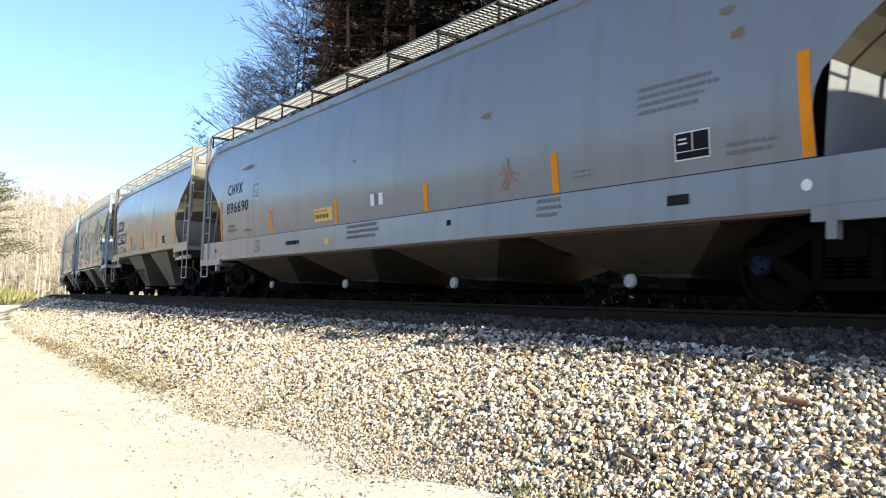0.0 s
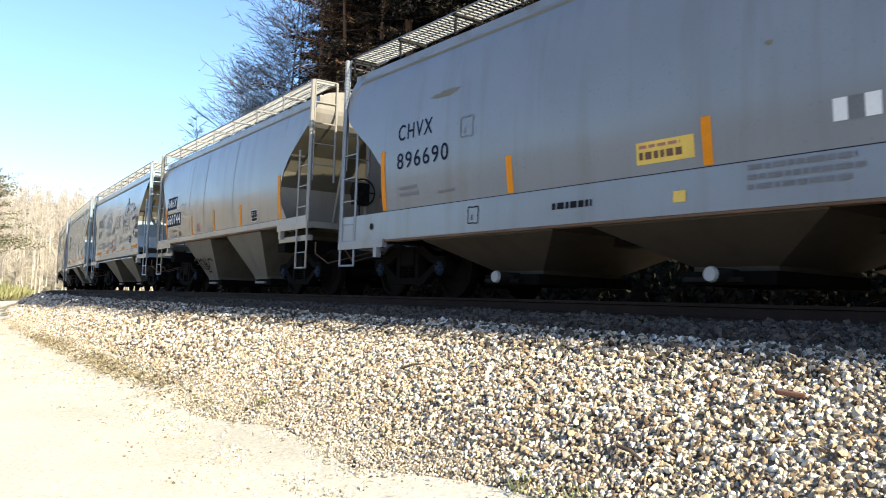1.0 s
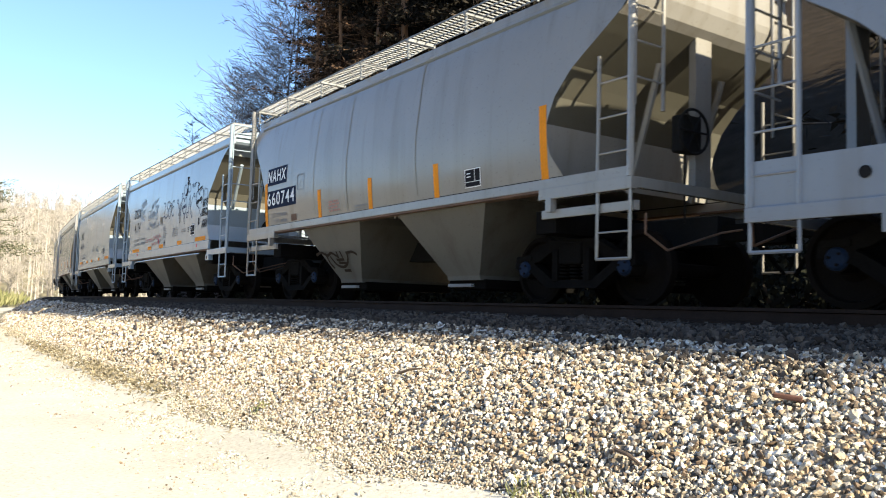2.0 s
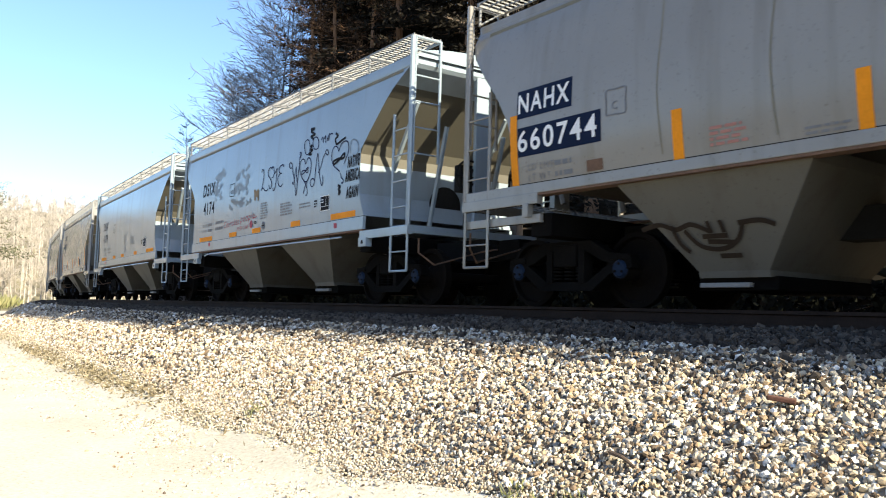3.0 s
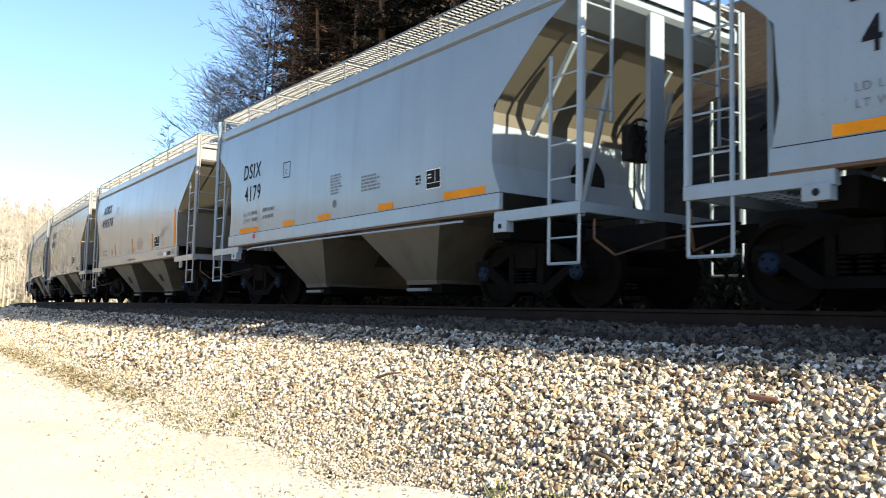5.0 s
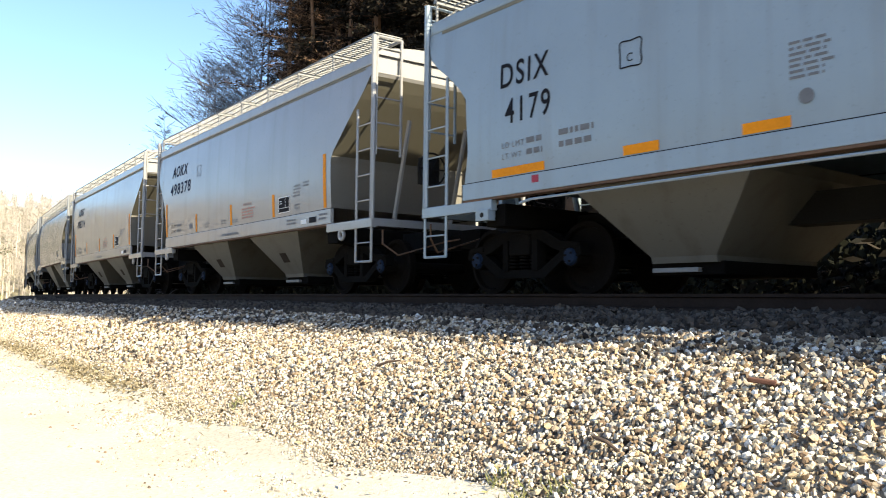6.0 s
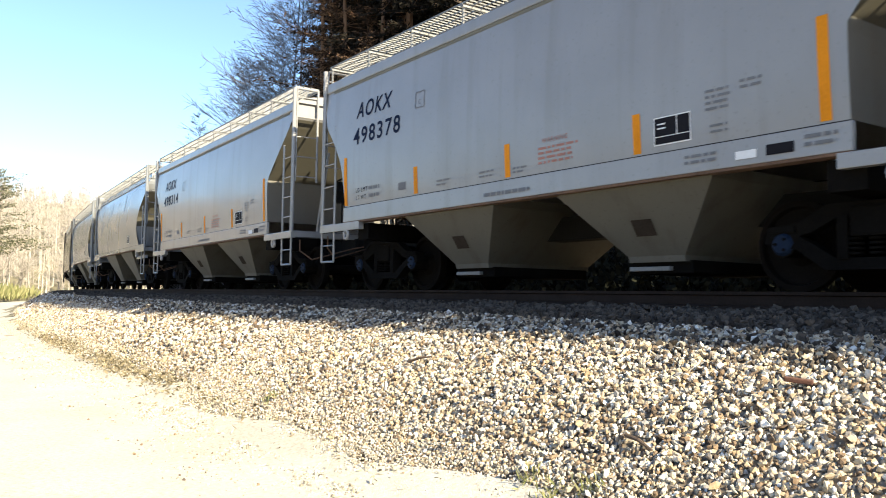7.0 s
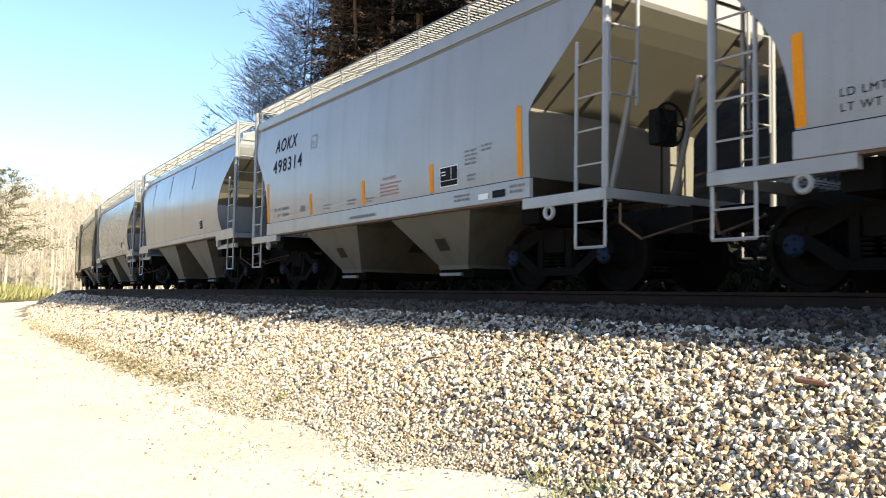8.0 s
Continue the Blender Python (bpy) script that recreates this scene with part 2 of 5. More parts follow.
_k = np.interp(_s, [-15, 5, 20, 35, 90, 110], [0.0002, 0.0024, 0.0022, 0.0029, 0.0029, 0.0029])
_h = np.cumsum(_k) * 0.25
_h -= np.interp(0, _s, _h)
_x = np.cumsum(-np.cos(_h)) * 0.25
_y = np.cumsum(np.sin(_h)) * 0.25
_x -= np.interp(0, _s, _x)
_y -= np.interp(0, _s, _y) - SIDE


def track(s, l=0.0):
    """The place on the ground plan s metres along the line away from the foot of the camera; l metres from its centre line towards the camera."""
    h = float(np.interp(s, _s, _h))
    o = HALF - l
    return float(np.interp(s, _s, _x)) + o * math.sin(h), float(np.interp(s, _s, _y)) + o * math.cos(h), h


PROFILE_L = [-300, -120, -60, -30, -16, -9, -6, -4.2, -2.4, -1.6, 1.6, 2.2, 2.9, 3.7, 4.5, 5.1, 5.8, 18, 30, 60, 120, 300]
PROFILE_Z = [90, 55, 34, 15, 5.5, 1.2, 0.6, 0.7, 1.3, 1.43, 1.43, 1.36, 1.15, 0.72, 0.22, 0.04, 0.0, 0.0, 0.0, 0.0, 6, 30]


def profile(l):
    return float(np.interp(l, PROFILE_L, PROFILE_Z))


def uneven(x, y, amp=0.03):
    return amp * noise.noise(Vector((x * 0.9, y * 0.9, 0.0))) + amp * 0.5 * noise.noise(Vector((x * 2.7, y * 2.7, 4.0)))


def strip(name, ls, s0, s1, ds, lift, material, label, edge=0.0, amp=0.02):
    """A sheet that follows the line between the offsets ls."""
    rows = []
    s = s0
    while s <= s1:
        row = []
        for i, l in enumerate(ls):
            if edge and i in (0, len(ls) - 1):
                l += edge * noise.noise(Vector((s * 0.35, i * 9.0, 0)))
            x, y, _ = track(s, l)
            row.append((x, y, profile(l) + lift + uneven(x, y, amp)))
        rows.append(row)
        s += ds
    bm = bmesh.new()
    surface(bm, rows)
    return tagged(part(name, bm, material, None, label, True), kind="structure")


def build_ground():
    def axis(lo, hi):
        v, out = 0.0, [0.0]
        while v < hi:
            v += 0.8 + v * 0.07
            out.append(v)
        v = 0.0
        while v > lo:
            v -= 0.8 - v * 0.07
            out.insert(0, v)
        return out
    xs, ys = axis(-1500, 700), axis(-700, 1500)
    cx = np.array([track(s)[0] for s in np.arange(-60, 240, 2.0)])
    cy = np.array([track(s)[1] for s in np.arange(-60, 240, 2.0)])
    ch = np.array([track(s)[2] for s in np.arange(-60, 240, 2.0)])
    rows, wooded = [], []
    for y in ys:
        row, marks = [], []
        for x in xs:
            d = (cx - x) ** 2 + (cy - y) ** 2
            i = int(np.argmin(d))
            l = math.sqrt(d[i])
            side = (x - cx[i]) * math.sin(ch[i]) + (y - cy[i]) * math.cos(ch[i])
            l = l if side < 0 else -l
            z = profile(l) - 0.1
            if l < -6:
                z += 2.0 * noise.noise(Vector((x * 0.05, y * 0.05, 2.0)))
            # Beyond the road: flat, then an unseen added hill that cuts low sky.
            if l > 12:
                z = min(40.0, max(0.0, -y - 60.0) * 0.22) - 0.1
            far = max(0.0, -x - 125)
            z = max(z, min(29.0, 0.19 * far * min(1.0, far / 50)) + (1.2 * noise.noise(Vector((x * 0.03, y * 0.03, 1))) if far > 5 else 0) - 0.1)
            row.append((x, y, z))
            marks.append(l < -3 and x > -118)
        rows.append(row)
        wooded.append(marks)
    bm = bmesh.new()
    grid = surface(bm, rows)
    under = {v for vr, mr in zip(grid, wooded) for v, m in zip(vr, mr) if m}
    for f in bm.faces:
        f.material_index = int(any(v in under for v in f.verts))
    tagged(part("ground", bm, [M["ground"], M["litter"]], None, "dry grass and leaf-strewn soil rising into wooded hills", True), kind="structure")


build_ground()
strip("road", [4.75, 5.2, 5.7, 6.5, 7.5, 8.5, 9.5, 10.5], -25, 120, 0.4, 0.008, M["road"], "pale dusty gravel road beside the railway", 0.5, 0.012)
strip("ballast_bed", [-4, -2.4, -1.6, -0.8, 0, 0.8, 1.3, 1.6, 1.9, 2.2, 2.55, 2.9, 3.3, 3.7, 4.1, 4.5, 4.85, 5.1, 5.35], -25, 140, 0.3, 0.0, M["bed"],
      "bed of crushed stone ballast under the track", 0.25, 0.03)


def build_rails():
    sec = [(-0.07, 0), (0.07, 0), (0.07, 0.015), (0.01, 0.03), (0.01, 0.13), (0.036, 0.14), (0.036, 0.175), (-0.036, 0.175), (-0.036, 0.14), (-0.01, 0.13), (-0.01, 0.03), (-0.07, 0.015)]
    for off in (-0.755, 0.755):
        rows = []
        s = -25.0
        while s < 140:
            row = []
            for a, b in sec:
                x, y, _ = track(s, off + a)
                row.append((x, y, RAIL - 0.175 + b))
            rows.append(row)
            s += 1.5
        bm = bmesh.new()
        surface(bm, rows, True)
        tagged(part("rail", bm, M["rail"], None, "rusty brown steel running rail on wooden ties"), category="rail", group="running rails", kind="structure")


build_rails()


# ---- freight cars ----
def side_width(kind):
    if kind.startswith("round"):
        return lambda z: 1.63 - 0.17 * ((z - 2.35) / 1.5) ** 2 - (0.12 * ((z - 3.5) / 0.45) ** 2 if z > 3.5 else 0)
    return lambda z: 1.61 - 0.075 * ((z - 2.35) / 1.5) ** 2 - (0.05 * ((z - 3.65) / 0.25) ** 2 if z > 3.65 else 0)


def end_inset(kind):
    """How far the side sheet's edge stands in from the end at a height, at the trailing (-1) and the leading (1) end."""
    tables = {
        "round_long": (([1.3, 1.9, 2.1, 2.46, 2.75, 3.0, 3.3], [1.42, 1.44, 1.36, 0.98, 0.55, 0.2, 0.0]), ([1.3, 1.9, 2.1, 2.46, 2.75, 3.0, 3.3], [1.42, 1.44, 1.36, 0.98, 0.55, 0.2, 0.0])),
        "round": (([1.5, 2.0, 2.36, 2.73, 3.1, 3.4, 3.6], [1.05, 1.0, 0.88, 0.65, 0.32, 0.08, 0.0]), ([1.5, 1.8, 2.13, 2.5, 2.81, 3.1, 3.37, 3.6], [1.02, 1.25, 1.34, 1.18, 0.9, 0.48, 0.12, 0.0])),
        "poly": (([1.3, 1.86, 2.63, 2.93, 3.27, 3.5], [0.84, 0.96, 0.91, 0.59, 0.12, 0.02]), ([1.26, 1.5, 1.83, 2.6, 3.42, 3.75], [1.27, 1.4, 1.53, 1.5, 0.63, 0.05])),
        "flat": (([1.15, 1.6, 2.0, 2.3, 2.6, 3.0, 3.3], [0.9, 0.87, 0.8, 0.7, 0.5, 0.14, 0.03]), ([1.2, 2.35, 3.25, 3.55], [1.33, 1.34, 0.32, 0.05])),
    }
    return lambda z, sx: float(np.interp(z, *tables[kind][0 if sx < 0 else 1]))


def sheet_inset(kind):
    """How far the sloping end sheet stands in from the end; on the rounded cars it ends in an upright panel."""
    side = end_inset(kind)
    if not kind.startswith("round"):
        return side
    return lambda z, sx: side(z, sx) if z > 2.2 else side(2.2, sx) + 0.12 * (2.2 - z)


def decal(name, width, x0, x1, z0, z1, material, car, far=False, lift=0.005, slant=0.0):
    """A painted or stuck-on mark that lies on the near side sheet."""
    bm = bmesh.new()
    n = max(1, int((z1 - z0) / 0.15))
    rows = []
    for i in range(n + 1):
        z = z0 + (z1 - z0) * i / n
        dx = slant * (z - z0)
        rows.append([(x0 + dx, -width(z) - lift, z), (x1 + dx, -width(z) - lift, z)])
    surface(bm, rows)
    return part(name, bm, material, car)


def lettering(text, width, x, z, size, material, car, lift=0.006, stretch=1.0, shear=0.0, bold=0.0, span=0.0, rise=0.0):
    """Painted characters on the near side sheet, from x to the right; z is the foot of the line."""
    cu = bpy.data.curves.new("lettering", "FONT")
    cu.body, cu.size, cu.shear, cu.offset, cu.space_character = text, size * 1.42, shear, bold, 1.2
    tmp = bpy.data.objects.new("lettering", cu)
    me = bpy.data.meshes.new_from_object(tmp)
    bpy.data.objects.remove(tmp)
    if span:
        lo, hi = min(v.co.x for v in me.vertices), max(v.co.x for v in me.vertices)
        stretch, x = span / (hi - lo), x - lo * span / (hi - lo)
    for v in me.vertices:
        zz = z + v.co.y + rise * v.co.x
        v.co = (x + v.co.x * stretch, -width(zz) - lift, zz)
    if size < 0.2:
        me.name = "lettering"
        me.materials.clear()
        me.materials.append(material)
        ob = new("lettering", me)
        ob.parent = car
        return tagged(ob, "painted lettering on the side sheet", kind="stuff")
    # large characters are parts one by one
    home = list(range(len(me.vertices)))

    def root(i):
        while home[i] != i:
            home[i] = home[home[i]]
            i = home[i]
        return i

    for e in me.edges:
        home[root(e.vertices[0])] = root(e.vertices[1])
    groups = collections.defaultdict(list)
    for f in me.polygons:
        groups[root(f.vertices[0])].append(f)
    line = None
    for faces in sorted(groups.values(), key=lambda fs: min(me.vertices[i].co.x for f in fs for i in f.vertices)):
        bm = bmesh.new()
        made = {}
        for f in faces:
            for i in f.vertices:
                if i not in made:
                    made[i] = bm.verts.new(me.vertices[i].co)
            bm.faces.new([made[i] for i in f.vertices])
        if line is None:
            line = part("lettering", bm, material, car, "painted characters on the side sheet")
        else:
            part("character", bm, material, line)
    return line


def scribble(width, pts, r, material, car, lift=0.007, name="graffiti_stroke"):
    """A sprayed line through pts (x, z), smoothed, as a flat ribbon on the side sheet."""
    p = [Vector((a, b)) for a, b in pts]
    fine = []
    for i in range(len(p) - 1):
        a, b, c, d = p[max(0, i - 1)], p[i], p[i + 1], p[min(len(p) - 1, i + 2)]
        for k in range(6):
            t = k / 6
            fine.append(0.5 * (2 * b + (c - a) * t + (2 * a - 5 * b + 4 * c - d) * t * t + (3 * b - a - 3 * c + d) * t ** 3))
    fine.append(p[-1])
    rows = []
    for i, q in enumerate(fine):
        t = fine[min(i + 1, len(fine) - 1)] - fine[max(i - 1, 0)]
        nrm = Vector((-t.y, t.x)).normalized() * r if t.length > 1e-6 else Vector((r, 0))
        rows.append([(u.x, -width(u.y) - lift, u.y) for u in (q + nrm, q - nrm)])
    bm = bmesh.new()
    surface(bm, rows)
    return part(name, bm, material, car)


def bars(width, x, z, w, lines, gap, h, material, car, seed=0):
    """A block of small writing that cannot be read, as plain bars."""
    rnd = random.Random(seed)
    bm = bmesh.new()
    for i in range(lines):
        xx = x
        zz = z - i * gap
        end = x + w * rnd.uniform(0.75, 1.0)
        while xx < end:
            ww = min(rnd.uniform(0.04, 0.16), end - xx)
            surface(bm, [[(xx, -width(zz) - 0.005, zz), (xx + ww, -width(zz) - 0.005, zz)], [(xx, -width(zz + h) - 0.005, zz + h), (xx + ww, -width(zz + h) - 0.005, zz + h)]])
            xx += ww + 0.03
    return tagged(part("small_lettering", bm, material, car), kind="stuff")


_wheel_mesh = []


def wheelset_mesh():
    if _wheel_mesh:
        return _wheel_mesh[0]
    bm = bmesh.new()
    for sy in (-1, 1):
        prof = [(0.09, 0.62), (0.2, 0.64), (0.36, 0.66), (0.37, 0.655), (0.455, 0.655), (0.457, 0.69), (0.46, 0.775), (0.4, 0.79), (0.38, 0.73), (0.2, 0.72), (0.11, 0.8), (0.08, 0.82)]
        rows = [[(r * math.cos(a * math.tau / 28), sy * y, r * math.sin(a * math.tau / 28)) for a in range(28)] for r, y in prof]
        surface(bm, rows, True)
        rod(bm, (0, sy * 0.8, 0), (0, sy * 1.06, 0), 0.13, 14)
        rod(bm, (0, sy * 1.06, 0), (0, sy * 1.09, 0), 0.115, 14, 0.09, 1)
        for k in range(3):
            a = k * math.tau / 3
            rod(bm, (0.06 * math.cos(a), sy * 1.085, 0.06 * math.sin(a)), (0.06 * math.cos(a), sy * 1.105, 0.06 * math.sin(a)), 0.016, 6)
    rod(bm, (0, -0.7, 0), (0, 0.7, 0), 0.09, 12)
    me = bpy.data.meshes.new("wheelset")
    bm.to_mesh(me)
    bm.free()
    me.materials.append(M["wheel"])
    me.materials.append(M["bearing"])
    _wheel_mesh.append(me)
    return me


def side_frame(bm, y):
    """A cast three-piece truck side frame with its window and springs."""
    o = [(-1.08, 0.47), (-1.05, 0.62), (-0.72, 0.66), (-0.42, 0.82), (0.42, 0.82), (0.72, 0.66), (1.05, 0.62), (1.08, 0.47), (0.74, 0.4), (0.45, 0.2), (-0.45, 0.2), (-0.74, 0.4)]
    i = [(-0.72, 0.53), (-0.7, 0.54), (-0.6, 0.56), (-0.36, 0.68), (0.36, 0.68), (0.6, 0.56), (0.7, 0.54), (0.72, 0.53), (0.6, 0.46), (0.36, 0.31), (-0.36, 0.31), (-0.6, 0.46)]
    rows = [[(x, y - 0.07, z) for x, z in i], [(x, y - 0.09, z) for x, z in o], [(x, y + 0.07, z) for x, z in o], [(x, y + 0.07, z) for x, z in i], [(x, y - 0.07, z) for x, z in i]]
    surface(bm, rows, True)
    for k in (-0.2, 0.0, 0.2):
        for c in range(7):
            ring_z = 0.34 + c * 0.045
            rod(bm, (k, y, ring_z), (k, y, ring_z + 0.022), 0.075, 10)
    for k in (-0.28, 0.28):
        box(bm, k - 0.05, k + 0.05, y - 0.1, y + 0.06, 0.3, 0.7)
    for k in (-0.89, 0.89):
        box(bm, k - 0.14, k + 0.14, y - 0.1, y + 0.08, 0.57, 0.63)


def build_truck(car, x, axles):
    bm = bmesh.new()
    box(bm, -0.2, 0.2, -1.1, 1.1, 0.5, 0.78, bevel=0.03)
    rod(bm, (0, 0, 0.78), (0, 0, 0.86), 0.2, 12)
    truck = part("truck", bm, M["truck"], car, "grimy four-wheel cast steel truck with underbody shade in its colour")
    truck.location = (x, 0, 0)
    for y in (-0.985, 0.985):
        bm = bmesh.new()
        side_frame(bm, y)
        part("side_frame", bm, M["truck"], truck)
    bm = bmesh.new()
    for k in (-0.42, 0.42):
        box(bm, k - 0.05, k + 0.05, -0.8, 0.8, 0.36, 0.5)
        for y in (-0.72, 0.72):
            box(bm, k - 0.05 + (0.05 if k > 0 else -0.05), k + 0.05 + (0.05 if k > 0 else -0.05), y - 0.06, y + 0.06, 0.3, 0.6)
    part("brake_beam", bm, M["truck"], truck)
    for k in (-0.89, 0.89):
        w = new("wheelset", wheelset_mesh())
        w.parent = truck
        w.location = (k, 0, 0.457)
        axles.append((w, k))
    return truck


def grating(bm, x0, x1, y0, y1, z, bar=0.1):
    n = max(3, int((y1 - y0) / 0.13))
    for i in range(n + 1):
        y = y0 + (y1 - y0) * i / n
        box(bm, x0, x1, y - 0.005, y + 0.005, z - 0.025, z)
    x = x0
    while x < x1:
        box(bm, x, x + 0.007, y0, y1, z - 0.02, z - 0.003)
        x += bar


def rungs(ladder, x, y, dx, dy, heights, material):
    first = None
    for z in heights:
        if first is None:
            bm = bmesh.new()
            rod(bm, (0, 0, 0), (dx, dy, 0), 0.013)
            first = ob = part("rung", bm, material, ladder)
        else:
            ob = new("rung", first.data)
            ob.parent = ladder
        ob.location = (x, y, z)


def build_car(name, kind, length, bays, skin, label, sill=None, brake=True, caps=False):
    """A covered hopper car about its middle on the rail top; it faces along x."""
    car = new(name)
    tagged(car, label, "freight car", "cars of the train")
    w, inset, inner = side_width(kind), end_inset(kind), sheet_inset(kind)
    E = length / 2 - 0.75
    big = kind.startswith("round")
    z_sill0, z_sill1, z_eave, crown, z_end = {"round_long": (0.87, 1.37, 3.92, 4.12, 0.92), "round": (1.36, 1.53, 3.9, 4.1, 1.4),
                                              "flat": (1.16, 1.46, 3.84, 4.08, 1.18), "poly": (1.2, 1.46, 3.88, 4.12, 1.2)}[kind]
    zs = list(np.linspace(z_sill1, z_eave, 18))
    cols = max(10, int(length * 1.6))
    for sy, nm in ((-1, "side_sheet"), (1, "side_sheet")):
        bm = bmesh.new()
        rows = []
        for z in zs:
            x0, x1 = inset(z, -1) - E, E - inset(z, 1)
            rows.append([(x0 + (x1 - x0) * j / cols, sy * (w(z) + 0.003 * noise.noise(Vector((j * 0.31, z * 0.7, length)))), z) for j in range(cols + 1)])
        surface(bm, rows)
        if sy < 0:
            bmesh.ops.reverse_faces(bm, faces=bm.faces)
        part(nm, bm, skin, car, "", True)
    for sx in (-1, 1):
        cuts = [z_sill1, 2.36 if not big else 2.2, 3.5 if not big else 3.3, z_eave]
        for nm, lo, hi, mm in (("end_panel", cuts[0], cuts[1], M["dull_end"] if kind == "flat" else skin), ("end_slope_sheet", cuts[1], cuts[2], M["end_shade"]), ("end_top_sheet", cuts[2], cuts[3], skin)):
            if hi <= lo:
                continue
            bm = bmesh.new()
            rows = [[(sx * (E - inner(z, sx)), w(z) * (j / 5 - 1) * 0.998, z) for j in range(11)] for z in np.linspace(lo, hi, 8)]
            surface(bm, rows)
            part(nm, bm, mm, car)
    bm = bmesh.new()
    rows = [[(x, w(z_eave) * math.sin(a), z_eave - 0.01 + (crown - z_eave) * math.cos(a)) for a in np.linspace(-math.pi / 2, math.pi / 2, 17)] for x in np.linspace(-E, E, 15)]
    surface(bm, rows)
    for sx in (-E, E):
        f = [bm.verts.new((sx, w(z_eave) * math.sin(a), z_eave - 0.01 + (crown - z_eave) * math.cos(a))) for a in np.linspace(-math.pi / 2, math.pi / 2, 17)]
        bm.faces.new(f)
    part("roof", bm, skin, car, "", True)
    for sy in (-1, 1):
        bm = bmesh.new()
        y = sy * (w(z_eave) + 0.015)
        box(bm, -E, E, y - 0.05, y + 0.05, z_eave - 0.17, z_eave + 0.012, bevel=0.03)
        part("top_chord", bm, skin, car)
        bm = bmesh.new()
        yj = sy * (w(z_eave - 0.2) + 0.006)
        box(bm, -E + 0.3, E - 0.3, *sorted((yj, yj - sy * 0.02)), z_eave - 0.215, z_eave - 0.172)
        part("chord_joint", bm, M["olive"], car, "brown stained seam under the roof edge")
        bm = bmesh.new()
        h0, h1 = (-E, E) if big else (inset(z_sill1, -1) - E - 0.02, E - inset(z_sill1, 1) + 0.02)
        ys = sy * (w(z_sill1) + 0.02)
        box(bm, h0, h1, min(ys, ys - sy * 0.06), max(ys, ys - sy * 0.06), z_sill0 + 0.03, z_sill1 - 0.012, bevel=0.01)
        part("side_sill", bm, sill or skin, car)
        bm = bmesh.new()
        box(bm, h0, h1, *sorted((ys - sy * 0.004, ys - sy * 0.16)), z_sill0, z_sill0 + 0.028)
        part("sill_flange", bm, M["rust"], car, "rust-brown lower flange of the sill")
        bm = bmesh.new()
        hb0, hb1 = inset(z_sill1, -1) - E + 0.01, E - inset(z_sill1, 1) - 0.01
        box(bm, hb0, hb1, *sorted((ys - sy * 0.028, ys - sy * 0.05)), z_sill1 - 0.012, z_sill1 + 0.004)
        part("sill_joint", bm, M["black"], car)
        # roof walk
        bm = bmesh.new()
        grating(bm, -E + 0.05, E - 0.05, *sorted((sy * 1.02, sy * 1.52)), crown + 0.12)
        part("running_board", bm, M["grate"], car, "galvanised open grating roof walk")
        n = int(length / 1.6)
        first = None
        for i in range(n + 1):
            x = -E + 0.1 + (2 * E - 0.2) * i / n
            if first is None:
                bm = bmesh.new()
                box(bm, -0.025, 0.025, *sorted((sy * 1.0, sy * 1.54)), crown + 0.05, crown + 0.095)
                rod(bm, (0, sy * 1.5, z_eave - 0.02), (0, sy * 1.5, crown + 0.08), 0.02, 6)
                rod(bm, (0, sy * 1.5, z_eave), (0, sy * 1.1, crown + 0.07), 0.014, 6)
                first = part("walk_bracket", bm, M["grate"] if kind != "round_long" else M["black"], car)
                bracket = first
            else:
                bracket = new("walk_bracket", first.data)
                bracket.parent = car
            bracket.location = (x, 0, 0)
    # hatches along the roof
    bm = bmesh.new()
    box(bm, -E * 0.85, E * 0.85, -0.3, 0.3, crown - 0.08, crown + 0.06, bevel=0.03)
    part("hatch", bm, skin, car)
    # hopper bays
    for bx, bl in bays:
        bm = bmesh.new()
        rows = []
        for z, hw, hl in ((z_sill0 + 0.1, 1.52, bl / 2), (z_sill0 - 0.02, 1.5, bl / 2 - 0.02), (0.4, 1.02 if not caps else 0.8, bl * 0.18), (0.33, 1.0 if not caps else 0.78, bl * 0.18)):
            rows.append([(bx - hl, -hw, z), (bx + hl, -hw, z), (bx + hl, hw, z), (bx - hl, hw, z)])
        surface(bm, rows, True)
        part("hopper", bm, M["hopper_shade"] if caps else M["hopper"], car)
        if kind == "flat":
            slope = 0.48 / (z_sill0 - 0.42)
            decal("hopper_bracket", lambda z: 1.02 + (z - 0.4) * slope, bx - 0.14, bx + 0.16, 0.62, 0.8, M["tie"], car, lift=0.012)
        bm = bmesh.new()
        box(bm, bx - bl * 0.2, bx + bl * 0.2, -0.94, 0.94, 0.2, 0.345, bevel=0.015)
        part("outlet_gate", bm, M["truck"], car)
        # Bar added at the hopper foot; its pale copies stand for a glint.
        bm = bmesh.new()
        box(bm, bx - bl * 0.18, bx + bl * 0.08, -1.0, -0.935, 0.23, 0.28, bevel=0.01)
        part("glint_bar", bm, M["grate"] if not caps else M["black"], car)
        if caps:
            bm = bmesh.new()
            rod(bm, (bx, -1.2, 0.3), (bx, 1.2, 0.3), 0.075, 12)
            part("outlet_tube", bm, M["black"], car)
            for k in (-1, 1):
                bm = bmesh.new()
                rod(bm, (bx, k * 1.2, 0.3), (bx, k * 1.24, 0.3), 0.088, 14, 0.075)
                part("outlet_cap", bm, M["cap"], car, "pale round outlet cap")
    if kind == "poly":
        bm = bmesh.new()
        chain(bm, [(-3.7, -1.62, 1.1), (-3.5, -1.62, 1.13), (0, -1.62, 1.14), (3.6, -1.62, 1.13)], 0.017)
        part("air_pipe", bm, skin, car)
